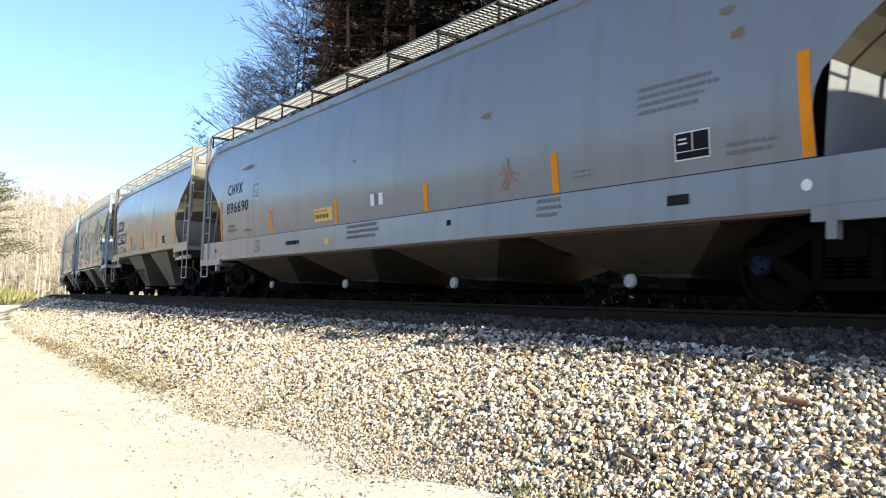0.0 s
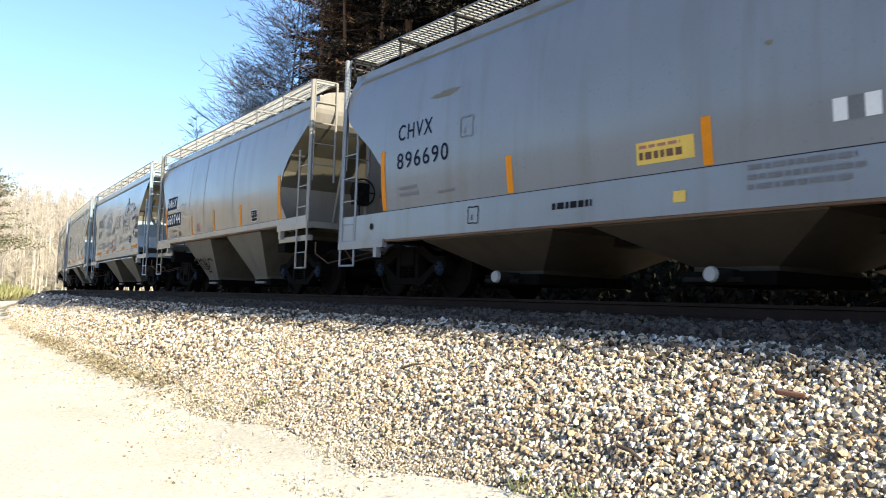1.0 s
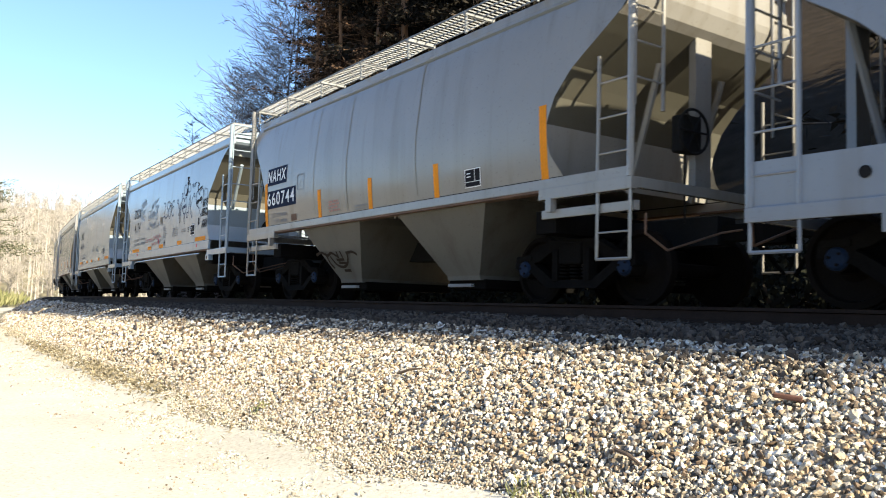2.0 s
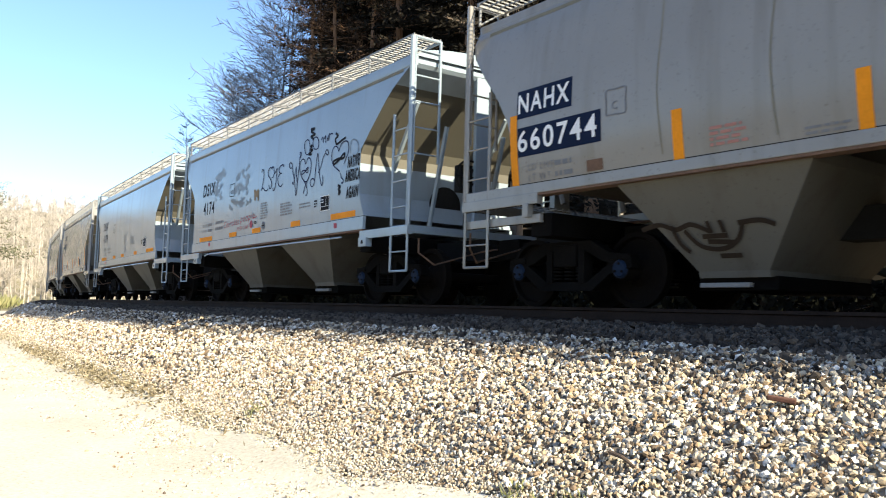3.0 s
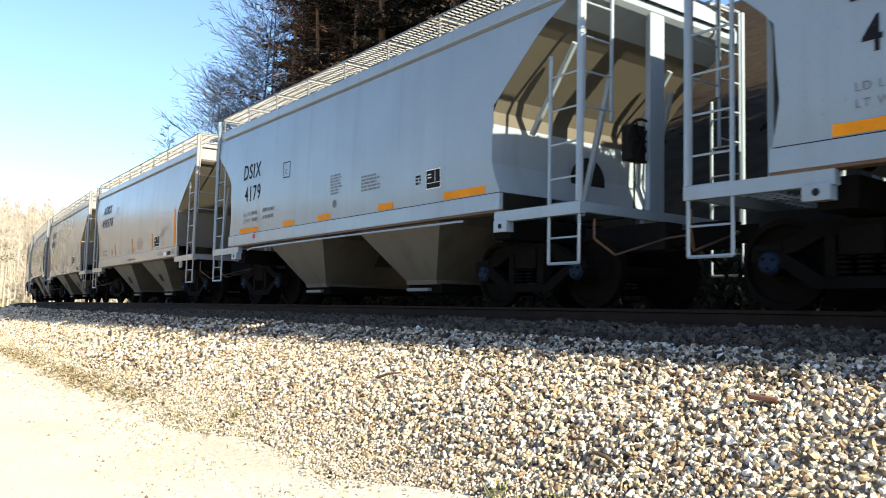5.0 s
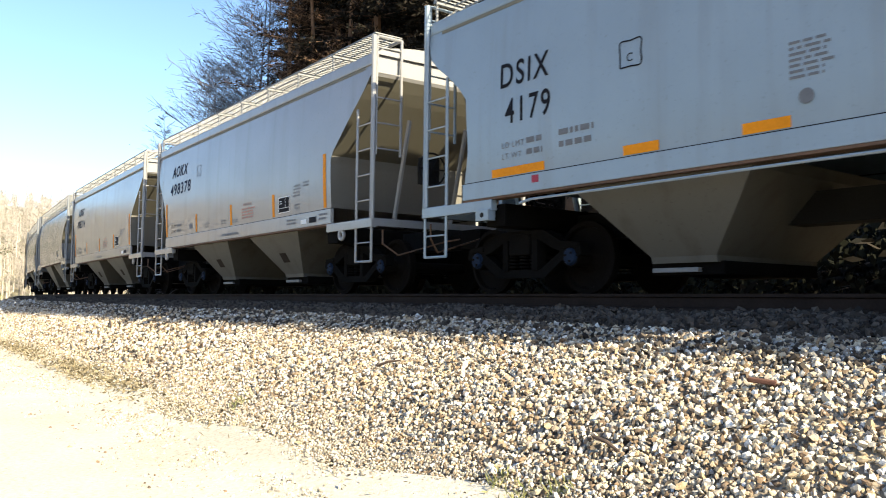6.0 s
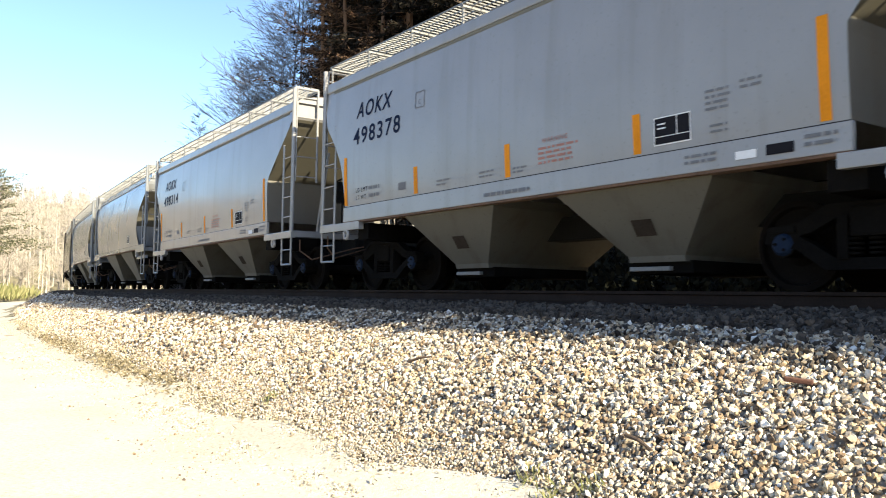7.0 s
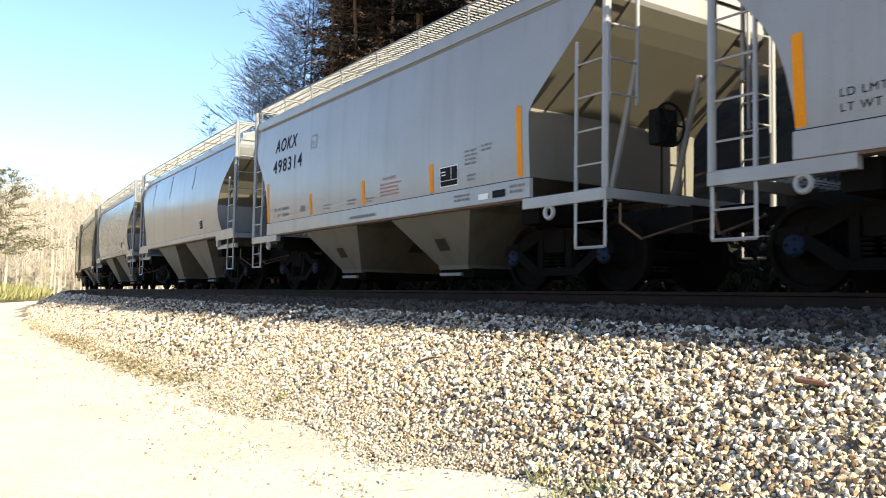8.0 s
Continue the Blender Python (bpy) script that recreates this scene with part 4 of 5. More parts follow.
    # hearts, loops and flowers
    for pts in (
        [(1.34, 2.65), (1.27, 2.65), (1.22, 2.73), (1.28, 2.76), (1.36, 2.71), (1.42, 2.54), (1.53, 2.31), (1.58, 2.09), (1.62, 2.11), (1.64, 2.27), (1.6, 2.45), (1.56, 2.64)],
        [(1.56, 2.63), (1.52, 2.52), (1.49, 2.35), (1.45, 2.3), (1.42, 2.36)],
        [(1.62, 2.13), (1.66, 2.37), (1.69, 2.6), (1.7, 2.79), (1.72, 2.83), (1.7, 2.9), (1.76, 2.89), (1.76, 2.83), (1.71, 2.79)],
        [(1.99, 2.63), (1.92, 2.73), (1.82, 2.75), (1.74, 2.69), (1.73, 2.59), (1.79, 2.46), (1.93, 2.33), (2.05, 2.29), (2.16, 2.36), (2.23, 2.48), (2.23, 2.63), (2.17, 2.72), (2.08, 2.74), (2, 2.64)],
        [(2.01, 2.5), (1.93, 2.47), (1.84, 2.45), (1.84, 2.51), (1.93, 2.52), (2.05, 2.51), (2.12, 2.54), (2.1, 2.56), (2.03, 2.53), (2.02, 2.48), (2.09, 2.46), (2.13, 2.5)],
        [(1.93, 2.33), (2.05, 2.22), (2.11, 2.12), (2.09, 2.03), (2.04, 2.03)],
        [(2.16, 2.35), (2.05, 2.24), (1.97, 2.16), (1.94, 2.07)],
        [(2.41, 2.26), (2.36, 2.31), (2.26, 2.3), (2.24, 2.23), (2.29, 2.17), (2.37, 2.18), (2.42, 2.28), (2.44, 2.43), (2.46, 2.61), (2.49, 2.76), (2.53, 2.71), (2.57, 2.54), (2.63, 2.32), (2.7, 2.17), (2.74, 2.14), (2.77, 2.21), (2.75, 2.32)],
        [(2.57, 2.39), (2.67, 2.51), (2.74, 2.65), (2.81, 2.72), (2.86, 2.78), (2.92, 2.76), (2.96, 2.71), (2.92, 2.68), (2.84, 2.72)],
        [(2.14, 2.93), (2.09, 3.06), (2, 3.11), (1.9, 3.08), (1.88, 2.99), (1.95, 2.86), (2.04, 2.81), (2.12, 2.85), (2.14, 2.93)],
        [(2.51, 2.95), (2.48, 3.04), (2.38, 3.1), (2.28, 3.09), (2.25, 3.01), (2.31, 2.9), (2.41, 2.86), (2.5, 2.88), (2.51, 2.95)],
        [(2.61, 3), (2.66, 3.05), (2.71, 2.94)],
        [(2.74, 3), (2.78, 3.06), (2.81, 2.92)],
        [(2.86, 2.95), (2.89, 3.03), (2.95, 3.07), (2.92, 2.94)],
        [(2.97, 3.05), (3.02, 3.06), (3.08, 3.04)],
        [(3.36, 2.68), (3.29, 2.77), (3.18, 2.79), (3.1, 2.71), (3.1, 2.58), (3.18, 2.45), (3.32, 2.37), (3.43, 2.31)],
        [(3.36, 2.68), (3.45, 2.8), (3.58, 2.83), (3.68, 2.8), (3.73, 2.71), (3.72, 2.6), (3.64, 2.5), (3.58, 2.42)],
        [(3.46, 2.28), (3.5, 2.19), (3.58, 2.14), (3.55, 2.09), (3.51, 2.1)],
    ):
        scribble(w, pts, 0.011, v, car)
    for pts in (
        [(2.1, 3.3), (2.28, 3.28), (2.13, 3.25), (2.32, 3.16), (2.14, 3.15), (2.29, 3.07)],
        [(2.15, 2.96), (2.23, 2.96), (2.17, 2.89), (2.27, 2.87), (2.1, 2.81), (2.24, 2.79)],
        [(3.36, 2.55), (3.27, 2.54), (3.17, 2.52), (3.21, 2.47), (3.32, 2.5), (3.41, 2.53), (3.51, 2.59), (3.59, 2.61), (3.59, 2.55), (3.52, 2.53), (3.43, 2.54), (3.35, 2.55)],
        [(3.19, 3.04), (3.29, 2.97), (3.2, 2.93), (3.25, 2.83), (3.36, 2.84), (3.47, 2.87), (3.6, 2.89)],
        [(3.37, 2.07), (3.47, 2.03), (3.39, 2), (3.47, 1.95), (3.42, 1.9)],
        [(3.42, 2.07), (3.42, 1.98), (3.4, 1.89)],
    ):
        scribble(w, pts, 0.022, M["ink"], car)
    for pts in (
        [(3.81, 2.57), (3.79, 2.72), (3.85, 2.81), (3.97, 2.79), (4.06, 2.72), (4.09, 2.59), (4.02, 2.53), (3.89, 2.55)],
    ):
        scribble(w, pts, 0.01, M["ghost_dark"], car)
    lettering("NATIVE", w, 3.72, 2.34, 0.19, M["ink"], car, shear=0.2, span=0.44, bold=0.011)
    lettering("AMERICA", w, 3.64, 2.1, 0.19, M["ink"], car, shear=0.2, span=0.54, bold=0.011)
    lettering("AGAIN", w, 3.68, 1.81, 0.19, M["ink"], car, shear=0.2, span=0.45, bold=0.011)
    data_panel(w, car, 2.68, 1.66, 0.36, 0.28)
    bars(w, 2.42, 1.86, 0.14, 3, 0.05, 0.03, M["ink"], car, 12)
    decal("red_square", w, 3.26, 3.38, 1.47 - 0.16, 1.4, M["red"], car, lift=0.03)
    decal("red_square", w, -3.5, -3.38, 1.33, 1.42, M["red"], car, lift=0.03)


def mark_ice(car, w):
    lettering("DSIX", w, -4.07, 2.6, 0.31, M["ink"], car, span=0.86, bold=0.005)
    lettering("4179", w, -3.98, 2.13, 0.31, M["ink"], car, span=0.8, bold=0.005)
    for x0, x1 in ((-4.25, -3.3), (-2.1, -1.63), (-0.68, -0.2), (1.36, 1.8), (3.1, 4.02)):
        decal("reflector_strip", w, x0, x1, 1.47, 1.575, M["orange"], car)
    square_mark(w, car, -2.12, 2.42, 0.28, M["ink"])
    lettering("LD LMT", w, -4.05, 1.82, 0.075, M["faded"], car)
    lettering("LT WT", w, -4.05, 1.68, 0.075, M["faded"], car)
    bars(w, -3.6, 1.83, 0.34, 2, 0.14, 0.07, M["faded"], car, 1)
    bars(w, -3.05, 1.84, 0.55, 2, 0.14, 0.07, M["faded"], car, 2)
    bars(w, -0.2, 2.2, 0.42, 7, 0.052, 0.026, M["faded"], car, 3)
    bars(w, 0.85, 2.05, 0.6, 5, 0.055, 0.03, M["faded"], car, 4)
    disc(w, car, -0.05, 1.72, 0.07, M["faded"])
    data_panel(w, car, 2.68, 1.66, 0.36, 0.28)
    bars(w, 2.42, 1.86, 0.14, 3, 0.05, 0.03, M["ink"], car, 12)
    decal("red_square", w, -3.5, -3.38, 1.33, 1.42, M["red"], car, lift=0.03)


def mark_cream(car, w, number):
    lettering("AOKX", w, -4.43, 2.99, 0.27, M["navy"], car, span=1.2, shear=0.18, bold=0.006)
    lettering(number, w, -4.5, 2.53, 0.28, M["navy"], car, span=1.56, bold=0.006)
    for x, z0, z1 in ((-4.82, 1.48, 2.34), (-2.52, 1.48, 1.9), (-0.28, 1.48, 1.92), (1.95, 1.48, 1.92), (4.1, 1.48, 2.42)):
        orange(w, car, x, z0, z1, 0.11)
    square_mark(w, car, -2.5, 2.82, 0.24, M["faded"])
    data_panel(w, car, 2.24, 1.53, 0.48, 0.3)
    lettering("WARNING", w, 0.46, 1.83, 0.06, M["pink"], car)
    bars(w, 0.38, 1.75, 0.72, 4, 0.06, 0.03, M["pink"], car, 2)
    bars(w, -0.12, 1.57, 0.28, 2, 0.05, 0.025, M["faded"], car, 22)
    bars(w, -1.9, 1.6, 0.35, 2, 0.06, 0.025, M["faded"], car, 23)
    bars(w, -0.85, 1.6, 0.35, 2, 0.06, 0.025, M["faded"], car, 24)
    bars(w, 2.9, 1.97, 0.34, 4, 0.06, 0.028, M["faded"], car, 3)
    bars(w, 3.3, 2.0, 0.3, 2, 0.06, 0.028, M["faded"], car, 4)
    bars(w, 2.95, 1.62, 0.24, 2, 0.06, 0.025, M["faded"], car, 25)
    lettering("LD LMT", w, -4.4, 1.68, 0.075, M["ink"], car)
    lettering("LT WT", w, -4.4, 1.55, 0.075, M["ink"], car)
    bars(w, -3.95, 1.69, 0.4, 2, 0.13, 0.06, M["faded"], car, 5)
    decal("stencil_panel", w, -2.98, -2.76, 1.58, 1.7, M["faded"], car)
    ws = lambda z: w(1.46) + 0.024
    bars(ws, -0.72, 1.26, 1.0, 1, 0.06, 0.05, M["faded"], car, 6)
    bars(ws, 2.65, 1.34, 0.45, 2, 0.06, 0.03, M["faded"], car, 7)
    decal("white_square", ws, 3.25, 3.48, 1.25, 1.33, M["white"], car)
    decal("stencil_panel", ws, 3.58, 3.86, 1.25, 1.35, M["ink"], car)
    bars(ws, 3.96, 1.35, 0.38, 2, 0.07, 0.035, M["faded"], car, 8)


def mark_plain(car, w):
    data_panel(w, car, 2.5, 1.66, 0.34, 0.26)
    for x in (-3.6, -1.2, 1.6):
        scribble(w, [(x, 3.6), (x + 0.06, 3.2), (x - 0.05, 2.9)], 0.03, M["faded"], car, 0.004, "streak")


before = set(TRAIN[1][0].children)
mark_long_grey(TRAIN[1][0], TRAIN[1][3])
for ob in TRAIN[1][0].children:
    if ob not in before:
        ob.location.x -= 0.25
mark_beige(TRAIN[2][0], TRAIN[2][3])
mark_graffiti(TRAIN[3][0], TRAIN[3][3])
mark_ice(TRAIN[4][0], TRAIN[4][3])
mark_cream(TRAIN[5][0], TRAIN[5][3], "498378")
mark_cream(TRAIN[6][0], TRAIN[6][3], "498314")
mark_plain(TRAIN[7][0], TRAIN[7][3])
mark_plain(TRAIN[8][0], TRAIN[8][3])


# ---- woods ----
def raw_mesh(name, verts, faces, material, smooth=False):
    """A mesh from arrays; faces all have the same number of corners."""
    me = bpy.data.meshes.new(name)
    n, k = faces.shape
    me.vertices.add(len(verts))
    me.vertices.foreach_set("co", np.asarray(verts, np.float32).ravel())
    me.loops.add(n * k)
    me.loops.foreach_set("vertex_index", faces.astype(np.int32).ravel())
    me.polygons.add(n)
    me.polygons.foreach_set("loop_start", np.arange(0, n * k, k, dtype=np.int32))
    me.polygons.foreach_set("loop_total", np.full(n, k, np.int32))
    me.polygons.foreach_set("use_smooth", np.full(n, smooth))
    me.update(calc_edges=True)
    me.materials.append(material)
    return me


def tubes(name, segs, material, sides=4):
    """Tapered sticks, each from a to b with radii ra, rb."""
    g = np.array(segs, float)
    a, b, ra, rb = g[:, 0:3], g[:, 3:6], g[:, 6], g[:, 7]
    d = b - a
    d /= np.maximum(np.linalg.norm(d, axis=1, keepdims=True), 1e-6)
    ref = np.where(np.abs(d[:, 2:3]) > 0.9, np.array([[1.0, 0, 0]]), np.array([[0, 0, 1.0]]))
    u = np.cross(d, ref)
    u /= np.linalg.norm(u, axis=1, keepdims=True)
    v = np.cross(d, u)
    ang = np.arange(sides) * math.tau / sides
    ring_dir = u[:, None, :] * np.cos(ang)[None, :, None] + v[:, None, :] * np.sin(ang)[None, :, None]
    lo = a[:, None, :] + ring_dir * ra[:, None, None]
    hi = b[:, None, :] + ring_dir * rb[:, None, None]
    verts = np.concatenate([lo, hi], axis=1).reshape(-1, 3)
    k = np.arange(sides)
    one = np.stack([k, (k + 1) % sides, sides + (k + 1) % sides, sides + k], axis=1)
    faces = (np.arange(len(g)) * 2 * sides)[:, None, None] + one[None]
    return raw_mesh(name, verts, faces.reshape(-1, 4), material)


def sprays(name, pts, dirs, length, width, material, rng):
    """Small pointed leaves or needle sprays at pts along dirs."""
    n = len(pts)
    d = dirs + rng.normal(0, 0.5, (n, 3))
    d /= np.linalg.norm(d, axis=1, keepdims=True)
    side = np.cross(d, rng.normal(0, 1, (n, 3)))
    side /= np.maximum(np.linalg.norm(side, axis=1, keepdims=True), 1e-6)
    ln = length * rng.uniform(0.6, 1.3, (n, 1))
    wd = width * rng.uniform(0.6, 1.3, (n, 1))
    verts = np.stack([pts, pts + d * ln * 0.5 + side * wd, pts + d * ln, pts + d * ln * 0.5 - side * wd], axis=1).reshape(-1, 3)
    faces = np.arange(n * 4).reshape(-1, 4)
    return raw_mesh(name, verts, faces, material)


def conifer(name, seed, height, label, bark, needles, first=0.15, droop=-0.1, dense=26, spread=0.24, size=0.32, twigs=0, taper=0.75, limbs=5, thin=1.0):
    """An evergreen: straight trunk, whorls of limbs and many small needle sprays."""
    rng = np.random.default_rng(seed)
    tree = new(name)
    rr = height * 0.013 * thin
    n = 14
    trunk = [(0, 0, height * i / n, 0, 0, height * (i + 1) / n, rr * (1 - 0.93 * i / n), rr * (1 - 0.93 * (i + 1) / n)) for i in range(n)]
    pts, dirs = [], []
    z = height * first
    while z < height * 0.985:
        f = (z - height * first) / (height * (1 - first))
        reach = height * spread * (1 - f) ** taper * rng.uniform(0.65, 1.15) + 0.25
        for k in range(limbs):
            a = rng.uniform(0, math.tau)
            d = np.array([math.cos(a), math.sin(a), droop + 0.35 * f + rng.normal(0, 0.08)])
            r = reach * rng.uniform(0.6, 1.1)
            p = np.array([0, 0, z])
            e = p + d * r
            trunk.append((*p, *e, 0.05 * thin * (1.1 - f), 0.012 * thin))
            for side_twig in range(twigs):
                f2 = 0.2 + 0.75 * side_twig / twigs + rng.uniform(-0.05, 0.05)
                turn = np.array([-d[1], d[0], rng.uniform(-0.1, 0.35)]) * (1 if side_twig % 2 else -1)
                g = p + (e - p) * f2
                way = d * 0.75 + turn * 0.8 + rng.normal(0, 0.12, 3)
                h = g + way * r * 0.42 * (1.15 - f2)
                trunk.append((*g, *h, 0.022 * thin, 0.01 * thin))
                for f3 in (0.4, 0.7):
                    g2 = g + (h - g) * f3
                    h2 = g2 + (way * 0.6 - turn * (0.5 if f3 > 0.5 else -0.5) + rng.normal(0, 0.2, 3)) * r * 0.16
                    trunk.append((*g2, *h2, 0.014 * thin, 0.008 * thin))
            m = int(dense * r / 2) + 2
            tt = rng.uniform(0.2, 1.0, m)[:, None]
            off = rng.normal(0, 0.16 * r * 0.6 + 0.08, (m, 3)) * np.array([1, 1, 0.3])
            pts.append(p + (e - p) * tt + off * tt)
            dirs.append(np.repeat(d[None] * 0.7 + np.array([[0, 0, -0.15]]), m, axis=0))
        z += height * 0.03 * rng.uniform(0.7, 1.3)
    t = new("trunk", tubes("trunk", trunk, bark, 6))
    t.parent = tree
    c = new("crown", sprays("crown", np.concatenate(pts), np.concatenate(dirs), size, size * 0.16, needles, rng))
    c.parent = tree
    return tagged(tree, label, "tree")


def ground_z(x, y):
    d = min(((x - track(s)[0]) ** 2 + (y - track(s)[1]) ** 2, s) for s in range(-40, 200, 4))
    tx, ty, th = track(d[1])
    l = -((x - tx) * math.sin(th) + (y - ty) * math.cos(th))
    return profile(l) - 0.3


def plant(kinds, spots, group):
    rnd = random.Random(len(spots))
    used = set()
    for i, (x, y, z, size) in enumerate(spots):
        src = kinds[i % len(kinds)]
        m = pose(x, y, z, rnd.uniform(-3, 3), rnd.uniform(-3, 3), rnd.uniform(0, 360))
        if src.name not in used:
            used.add(src.name)
            src.matrix_basis = m
            src.scale = (size,) * 3
            tagged(src, group=group)
            continue
        c = copy_thing(src, m)
        c.scale = (size,) * 3


def build_woods():
    rnd = random.Random(11)
    sparse = "sparse grey tree with fine layered branches on the bank"
    lacy = [conifer("hemlock_tree", seed, 15, sparse, M["darktwig"], M["needle"], first, droop, 3, spread, 0.12, 9, taper, 4, 0.5)
            for seed, first, droop, spread, taper in ((44, 0.1, 0.45, 0.28, 0.45), (41, 0.1, 0.35, 0.2, 0.5), (43, 0.15, 0.45, 0.29, 0.4), (42, 0.12, 0.4, 0.27, 0.5))]
    spots = []
    for az, dist, size in ((1.212, 49, 1.0), (1.24, 52, 0.82), (1.175, 47, 0.95), (1.19, 56, 1.1), (1.15, 50, 1.45), (1.262, 58, 0.6), (1.13, 45, 1.4), (1.16, 58, 1.3)):
        x, y = -math.sin(az) * dist, math.cos(az) * dist
        spots.append((x, y, ground_z(x, y), size))
    plant(lacy, spots, "sparse trees on the bank")
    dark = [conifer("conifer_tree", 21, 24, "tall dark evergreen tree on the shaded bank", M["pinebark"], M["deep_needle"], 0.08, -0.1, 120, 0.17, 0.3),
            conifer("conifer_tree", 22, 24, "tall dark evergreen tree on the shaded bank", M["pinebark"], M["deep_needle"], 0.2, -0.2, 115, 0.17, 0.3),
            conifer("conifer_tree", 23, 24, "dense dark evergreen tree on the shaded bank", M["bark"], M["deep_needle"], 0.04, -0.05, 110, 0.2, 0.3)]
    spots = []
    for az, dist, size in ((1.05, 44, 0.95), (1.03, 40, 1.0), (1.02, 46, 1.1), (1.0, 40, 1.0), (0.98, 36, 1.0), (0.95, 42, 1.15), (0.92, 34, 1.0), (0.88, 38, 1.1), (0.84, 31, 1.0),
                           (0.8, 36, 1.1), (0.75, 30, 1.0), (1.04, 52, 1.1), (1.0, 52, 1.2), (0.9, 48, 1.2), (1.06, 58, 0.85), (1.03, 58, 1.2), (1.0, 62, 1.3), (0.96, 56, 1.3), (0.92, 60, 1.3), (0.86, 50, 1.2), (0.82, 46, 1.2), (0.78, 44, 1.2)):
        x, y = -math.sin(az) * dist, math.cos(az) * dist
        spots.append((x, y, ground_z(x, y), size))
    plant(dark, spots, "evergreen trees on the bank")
    tall = conifer("pine_tree", 61, 27, "tall thin pine with a red-brown trunk and sparse limbs", M["pinebark"], M["brown_needle"], 0.25, 0.15, 30, 0.13, 0.25, 5, 0.6, 4, 0.5)
    x, y = -math.sin(1.1) * 41, math.cos(1.1) * 41
    plant([tall], [(x, y, ground_z(x, y), 1.0)], "tall pines")
    brown = [conifer("pine_tree", 62, 24, "rusty brown pine at the edge of the woods", M["pinebark"], M["brown_needle"], 0.1, 0.0, 120, 0.11, 0.2, 4, 0.5, 5, 0.6),
             conifer("pine_tree", 63, 24, "rusty brown pine at the edge of the woods", M["pinebark"], M["brown_needle"], 0.12, -0.1, 120, 0.12, 0.2, 4, 0.5, 5, 0.6)]
    spots = []
    for az, dist, size in ((1.085, 44, 1.0), (1.06, 39, 1.0), (1.095, 50, 1.1), (1.07, 50, 1.15), (1.035, 37, 1.0)):
        x, y = -math.sin(az) * dist, math.cos(az) * dist
        spots.append((x, y, ground_z(x, y), size))
    plant(brown, spots, "brown pines at the edge of the woods")
    # Trees added, mostly out of view, to shade the bank and block sky.
    rough = [conifer("conifer_tree", 51, 24, "dark evergreen tree added, mostly unseen, to block light", M["bark"], M["deep_needle"], 0.05, -0.1, 34, 0.28, 0.5),
             conifer("conifer_tree", 52, 24, "dark evergreen tree added, mostly unseen, to block light", M["bark"], M["deep_needle"], 0.1, -0.15, 34, 0.26, 0.5)]
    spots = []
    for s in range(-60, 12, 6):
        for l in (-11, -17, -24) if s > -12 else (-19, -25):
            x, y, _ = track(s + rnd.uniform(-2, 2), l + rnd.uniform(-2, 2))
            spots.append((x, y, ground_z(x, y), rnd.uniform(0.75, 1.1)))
    # Unseen trees behind the camera, added to cut low sky light.
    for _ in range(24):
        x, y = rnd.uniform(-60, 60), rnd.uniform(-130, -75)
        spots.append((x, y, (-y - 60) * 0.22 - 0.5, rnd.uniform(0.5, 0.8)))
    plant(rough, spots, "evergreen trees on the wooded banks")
    pines = [conifer("pine_tree", 31, 19, "sunlit pine with bare pale trunk at the bend", M["palebark"], M["pine"], 0.35, 0.02, 34, 0.42, 0.42, 2, 0.6, 4)]
    plant(pines, [(-127, 14.5, 0.0, 1.0), (-131, 7.0, 0.0, 1.05), (-122, -4, 0.0, 0.9)], "pines at the bend")
    # added low growth, near black to stand for the shade seen under the cars
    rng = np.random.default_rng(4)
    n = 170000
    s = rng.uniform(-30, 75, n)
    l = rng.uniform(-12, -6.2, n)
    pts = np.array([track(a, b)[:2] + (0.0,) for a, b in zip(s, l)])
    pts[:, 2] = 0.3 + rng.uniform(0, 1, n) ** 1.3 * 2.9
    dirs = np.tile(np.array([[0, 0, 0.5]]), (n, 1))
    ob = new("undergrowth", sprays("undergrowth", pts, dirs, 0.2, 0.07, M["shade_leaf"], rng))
    tagged(ob, "near-black undergrowth added to keep the view under the cars dark", "bushes", kind="stuff")
    # far leafless woods on the hillside
    segs = []
    for _ in range(3000):
        a = rng.uniform(math.radians(70), math.radians(112))
        dist = rng.uniform(138, 290)
        x, y = -math.sin(a) * dist, math.cos(a) * dist
        far = max(0.0, -x - 125)
        z = min(29.0, 0.19 * far * min(1.0, far / 50)) - 0.3
        h = rng.uniform(4.5, 7.5)
        lean = rng.normal(0, 0.03, 2)
        top = np.array([x + lean[0] * h, y + lean[1] * h, z + h])
        segs.append((x, y, z, *top, 0.14, 0.03))
        for _ in range(12):
            f = rng.uniform(0.25, 1.0)
            p = np.array([x, y, z]) * (1 - f) + top * f
            d = np.append(rng.normal(0, 1, 2), rng.uniform(0.3, 1.4))
            e = p + d / np.linalg.norm(d) * h * 0.22 * rng.uniform(0.5, 1.2)
            segs.append((*p, *e, 0.05, 0.015))
            for _ in range(2):
                e2 = (p + e) / 2 + rng.normal(0, 0.9, 3)
                segs.append((*((p + e) / 2), *e2, 0.035, 0.012))
    ob = new("far_woods", tubes("far_woods", segs, M["twig"], 3))
    tagged(ob, "grey-brown leafless woods on the far hillside, paled to stand for haze", "woods", kind="stuff")
    # tall grass at the bend
    n = 9000
    s, l = rng.uniform(70, 135, n), rng.uniform(11, 26, n)
    pts = np.array([track(a, b)[:2] + (0.0,) for a, b in zip(s, l)])
    pts[:, 2] = rng.uniform(0, 0.9, n)
    ob = new("tall_grass", sprays("tall_grass", pts, np.tile(np.array([[0, 0, 1.6]]), (n, 1)), 1.5, 0.1, M["grass"], rng))
